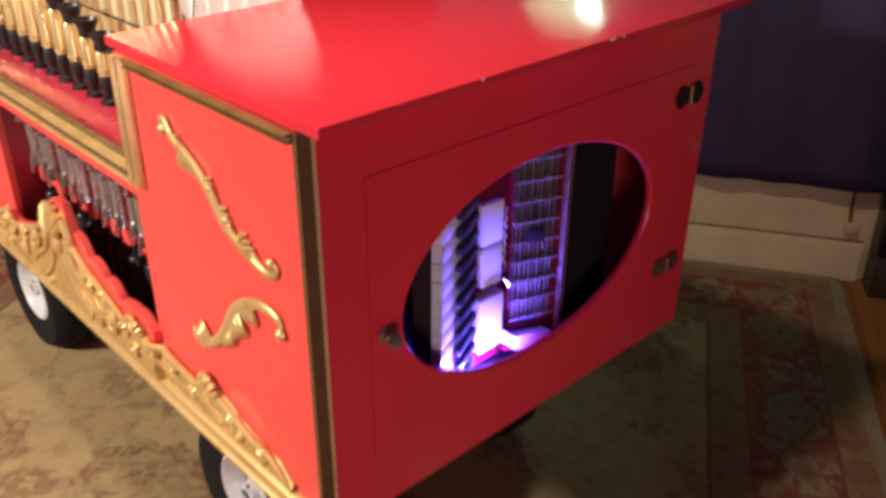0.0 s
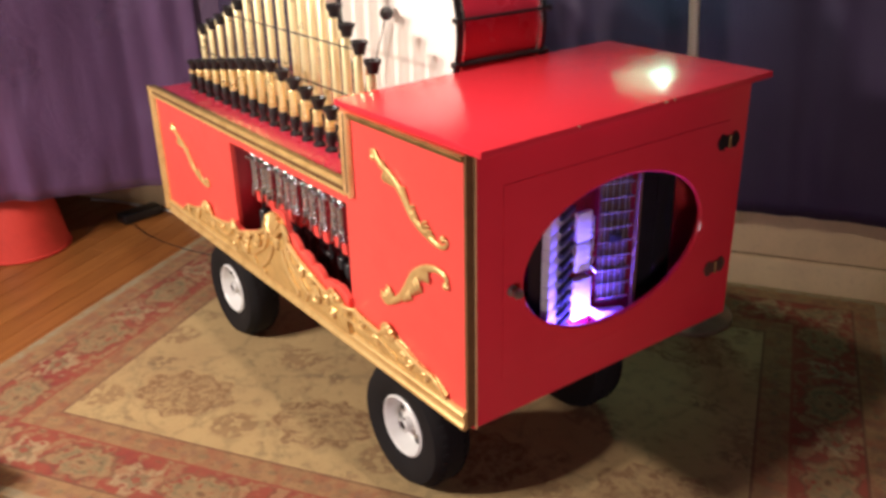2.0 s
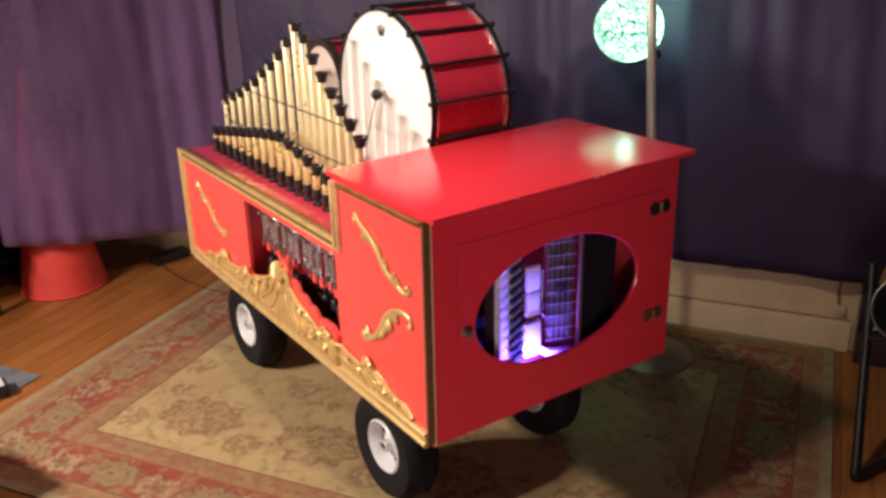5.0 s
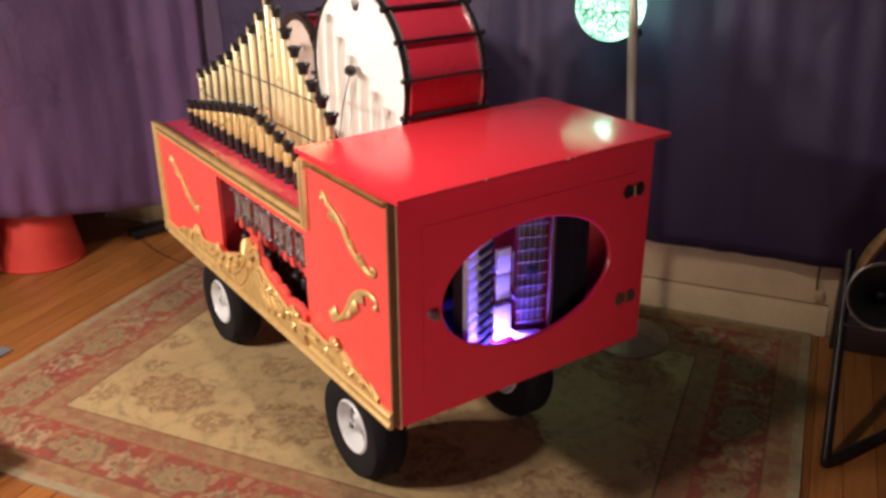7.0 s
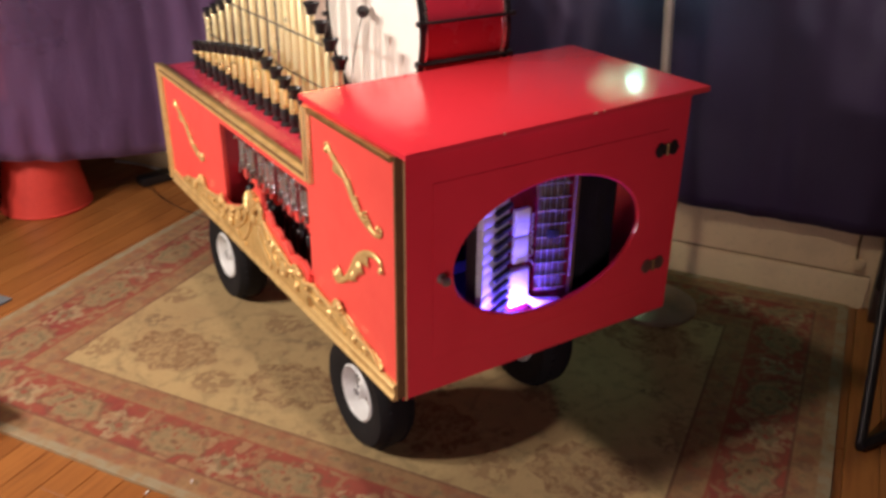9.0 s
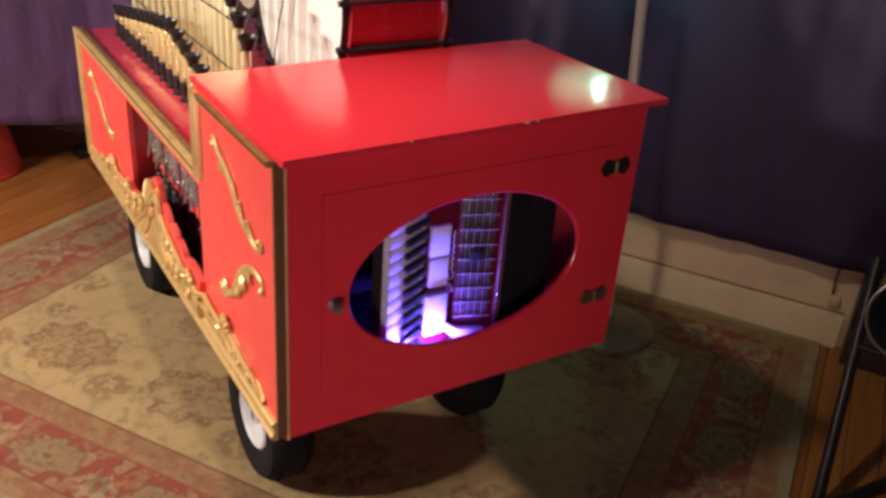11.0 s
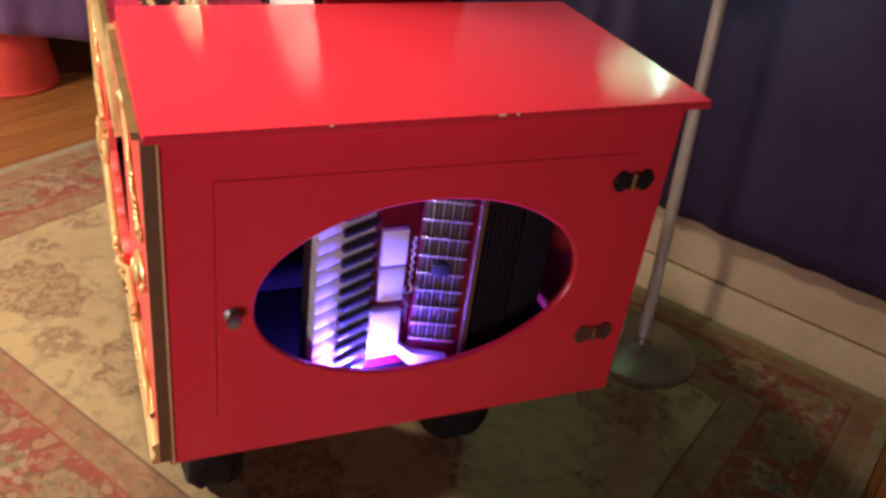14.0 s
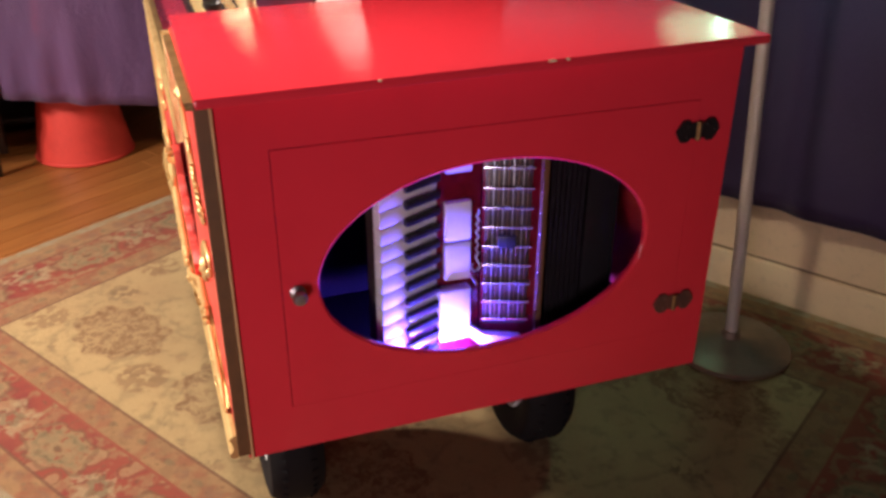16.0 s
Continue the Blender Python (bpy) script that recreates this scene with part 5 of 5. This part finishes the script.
for k, shift in enumerate((0.0, 0.46)):
    o = cross * shift
    low = Vector((0, 0, R))
    back = Vector((0.332, 0.218, 0))
    pts = [o + back * 1.08 + Vector((0, 0, 0.465)), o + back * 0.72 + Vector((0, 0, 0.30)), o + back * 0.10 + Vector((0, 0, 0.05)), o + low + back * 0.02, o + low + Vector((0.028, -0.004, 0)), o + low + Vector((0.26, -0.021, 0)), o + low + Vector((0.52, -0.042, 0))]
    part("sled_leg", bent(pts), IRON, stand)
a = Vector((0.332, 0.218, 0)) * 0.70 + Vector((0, 0, 0.30))
part("cross_bar", rod(a, a + cross * 0.46, 0.009, 12), IRON, stand)
HORN = Vector((1.395, -0.302, 0.402))
horn = thing("brass_horn", "brass horn resting on the black stand with its dark bell outwards", "horn", at=HORN)
hm = along(Vector((0, 0, 0)), Vector((-0.80, -0.42, 0.42)))
part("bell_flare", lathe([(0.02, -0.20), (0.022, -0.13), (0.034, -0.07), (0.060, -0.022), (0.088, 0.0), (0.093, 0.003), (0.095, 0.008), (0.091, 0.010), (0.087, 0.006)], hm, 48), STEEL, horn, "flared grey bell")
# dark colour here stands in for the dim reflection within the bell
part("bell_lining", lathe([(0.086, 0.004), (0.058, -0.019), (0.032, -0.067), (0.018, -0.13), (0, -0.14)], hm, 48), IRON, horn, "inside of the bell, coloured dark for what it reflects")
part("lead_pipe", tube(smooth_path([(0.01, 0.080, 0.045), (0.015, 0.075, 0.085), (0.035, 0.05, 0.15), (0.07, 0.01, 0.22)], 6), 0.017, 12), GOLD_DULL, horn, "curved brass tubing")

# black equipment case against the wall
case = thing("equipment_case", "open black equipment case standing on the floor under the curtain", "case", at=tuple(room(1.447, -0.912, 0)), turn=TURN_ROOM)
CASE_H = 0.262
part("plinth", block(0.0, 0.09, -0.70, 0.0, 0.0005, 0.115, 0.004), DARKWOOD, case, "dark plum plinth")
part("back_panel", block(0.080, 0.09, -0.70, 0.0, 0.116, CASE_H, 0.001), BLACK, case)
part("top_panel", block(0.012, 0.079, -0.70, 0.0, CASE_H - 0.012, CASE_H, 0.002), BLACK, case)
for v in (-0.012, -0.70):
    part("side_panel", block(0.012, 0.079, v, v + 0.012, 0.116, CASE_H - 0.013, 0.001), BLACK, case)
spout = thing("white_funnel", "white plastic funnel with a grey tip lying in the black case", "funnel", at=tuple(room(1.475, -0.955, 0.148)), turn=TURN_ROOM)
fm = along((0, 0, -0.022), (0.012, -0.2, 0.0))
part("cone", lathe([(0.010, 0.035), (0.020, 0.075), (0.031, 0.14), (0.033, 0.19), (0.030, 0.19), (0.028, 0.14), (0.008, 0.036), (0.010, 0.035)], fm, 24), WHITE_RIM, spout, "white tapered cone")
part("tip", lathe([(0.004, 0.0), (0.007, 0.003), (0.0105, 0.036), (0.007, 0.04), (0.003, 0.002), (0.004, 0.0)], fm, 16), STEEL, spout, "grey tip")

# ---- clutter on the floor to the side ----
brick = part("power_adapter", block(-0.085, 0.085, -0.035, 0.035, 0.0, 0.04, 0.01), BLACK)
brick.matrix_world = pose(0.165, 2.365, 0.0005, 0, 0, 12)
tagged(brick, "black power adapter lying on the oak floor", "adapter")
cable = part("power_cable", tube(smooth_path([(0.300, 1.98, 0.006), (0.288, 2.10, 0.006), (0.298, 2.26, 0.006), (0.272, 2.37, 0.006), (0.205, 2.495, 0.006), (0.150, 2.60, 0.006), (0.07, 2.70, 0.006)], 8), 0.0058, 8), WHITE_RIM)
tagged(cable, "white power cable running under the curtain", "cable")
lead = part("black_lead", tube(smooth_path([(0.40, 1.62, 0.016), (0.26, 1.75, 0.012), (0.17, 1.95, 0.007), (0.12, 2.15, 0.006), (0.095, 2.345, 0.02)], 8), 0.0016, 8), BLACK)
tagged(lead, "thin black lead trailing over the floor", "cable")

for k, (u, v, turn, size) in enumerate(((-0.085, 0.52, 20, 0.0045), (-0.150, 0.60, 5, 0.006))):
    scrap = part("paper_scrap", block(-size, size, -size * 0.4, size * 0.4, 0, 0.0012, 0.0003), WHITE_RIM)
    scrap.matrix_world = room_pose(u, v, 0.0125 if u > RUG_U0 else 0.0006, turn)
    tagged(scrap, "tiny white paper scrap lying by the rug's edge", "scrap", "scraps by the rug")

# only its right end shows; the unseen length is added to widen its shadow
post = part("painted_block", block(-0.42, 0.010, -0.02, 0.26, 0.009, 0.20, 0.012), GREY_PAINT)
post.matrix_world = pose(-0.815, 0.90, 0, 0, 0, 20)
tagged(post, "low pale grey painted box standing on the rug's edge", "block")

cab = thing("wooden_cabinet", "varnished orange-brown wooden chest on short dark legs", "chest", at=(-0.80, 2.17, 0))
part("body", block(-0.30, 0.262, 0.0, 0.30, 0.225, 0.58, 0.025), VARNISH, cab)
for x in (-0.26, 0.22):
    for y in (0.03, 0.27):
        part("leg", rod((x, y, 0.0), (x, y, 0.23), 0.016, 10, r1=0.022), DARKWOOD, cab)
shelf = thing("bookcase", "dark wooden bookcase standing behind the curtain", "bookcase", at=(-0.85, 2.62, 0))
part("back_panel", block(-0.50, 0.66, 0.27, 0.29, 0.0, 1.9), DARKWOOD, shelf)
for x in (-0.50, 0.64):
    part("side_panel", block(x, x + 0.02, 0.0, 0.27, 0.0, 1.9, 0.002), DARKWOOD, shelf)
for z in (0.05, 0.40, 0.72, 1.04, 1.36, 1.68):
    part("shelf_board", block(-0.48, 0.64, 0.0, 0.27, z, z + 0.02, 0.002), DARKWOOD, shelf)
rng = random.Random(4)
COVERS = [surface("cloth_cover", c, 0.6) for c in ((0.05, 0.12, 0.15), (0.30, 0.22, 0.05), (0.20, 0.20, 0.19), (0.22, 0.03, 0.03), (0.06, 0.08, 0.14))]
for z in (0.42, 0.74, 1.06):
    x = -0.10
    while x < 0.60:
        w, h = rng.uniform(0.022, 0.05), rng.uniform(0.19, 0.27)
        book = part("book", block(0, w - 0.001, 0, 0.17, 0, h, 0.002), rng.choice(COVERS))
        book.matrix_world = pose(-0.85 + x, 2.625, z + 0.0203)
        tagged(book, "cloth-bound book standing on the bookcase shelf", "book", "books on the bookcase")
        x += w
pedal = thing("foot_switch", "small black foot switch with a white top", "switch", at=(-0.70, 1.53, 0.0065))
part("housing", block(-0.05, 0.04, -0.04, 0.04, 0.0, 0.035, 0.006), BLACK, pedal)
part("plate", block(-0.04, 0.03, -0.03, 0.03, 0.0352, 0.041, 0.003), WHITE_RIM, pedal, "white top plate")

# ---- floor boards ----
BW, BL = 0.082, 1.65


def board_mesh(length):
    bm = block(0, length - 0.0015, 0, BW - 0.0015, -0.018, 0.0)
    bm.faces.ensure_lookup_table()
    top = [e for e in bm.edges if all(v.co.z > -0.001 for v in e.verts)]
    bmesh.ops.bevel(bm, geom=top, offset=0.0012, segments=1, affect="EDGES")
    me = bpy.data.meshes.new("board")
    bm.to_mesh(me)
    bm.free()
    me.materials.append(BOARD)
    return me


rng = random.Random(21)
plain = board_mesh(BL)
v = ROOM_V0
while v < ROOM_V1 - BW:
    u = ROOM_U0 - rng.uniform(0, BL)
    while u < ROOM_U1:
        if u + BL > ROOM_U0:
            a, b = max(u, ROOM_U0), min(u + BL, ROOM_U1)
            if b - a > 0.05:
                ob = new("board", plain if b - a > BL - 0.001 else board_mesh(b - a))
                ob.parent = floor
                ob.matrix_world = pose(*room(a, v), 0, 0, TURN_ROOM)
        u += BL
    v += BW
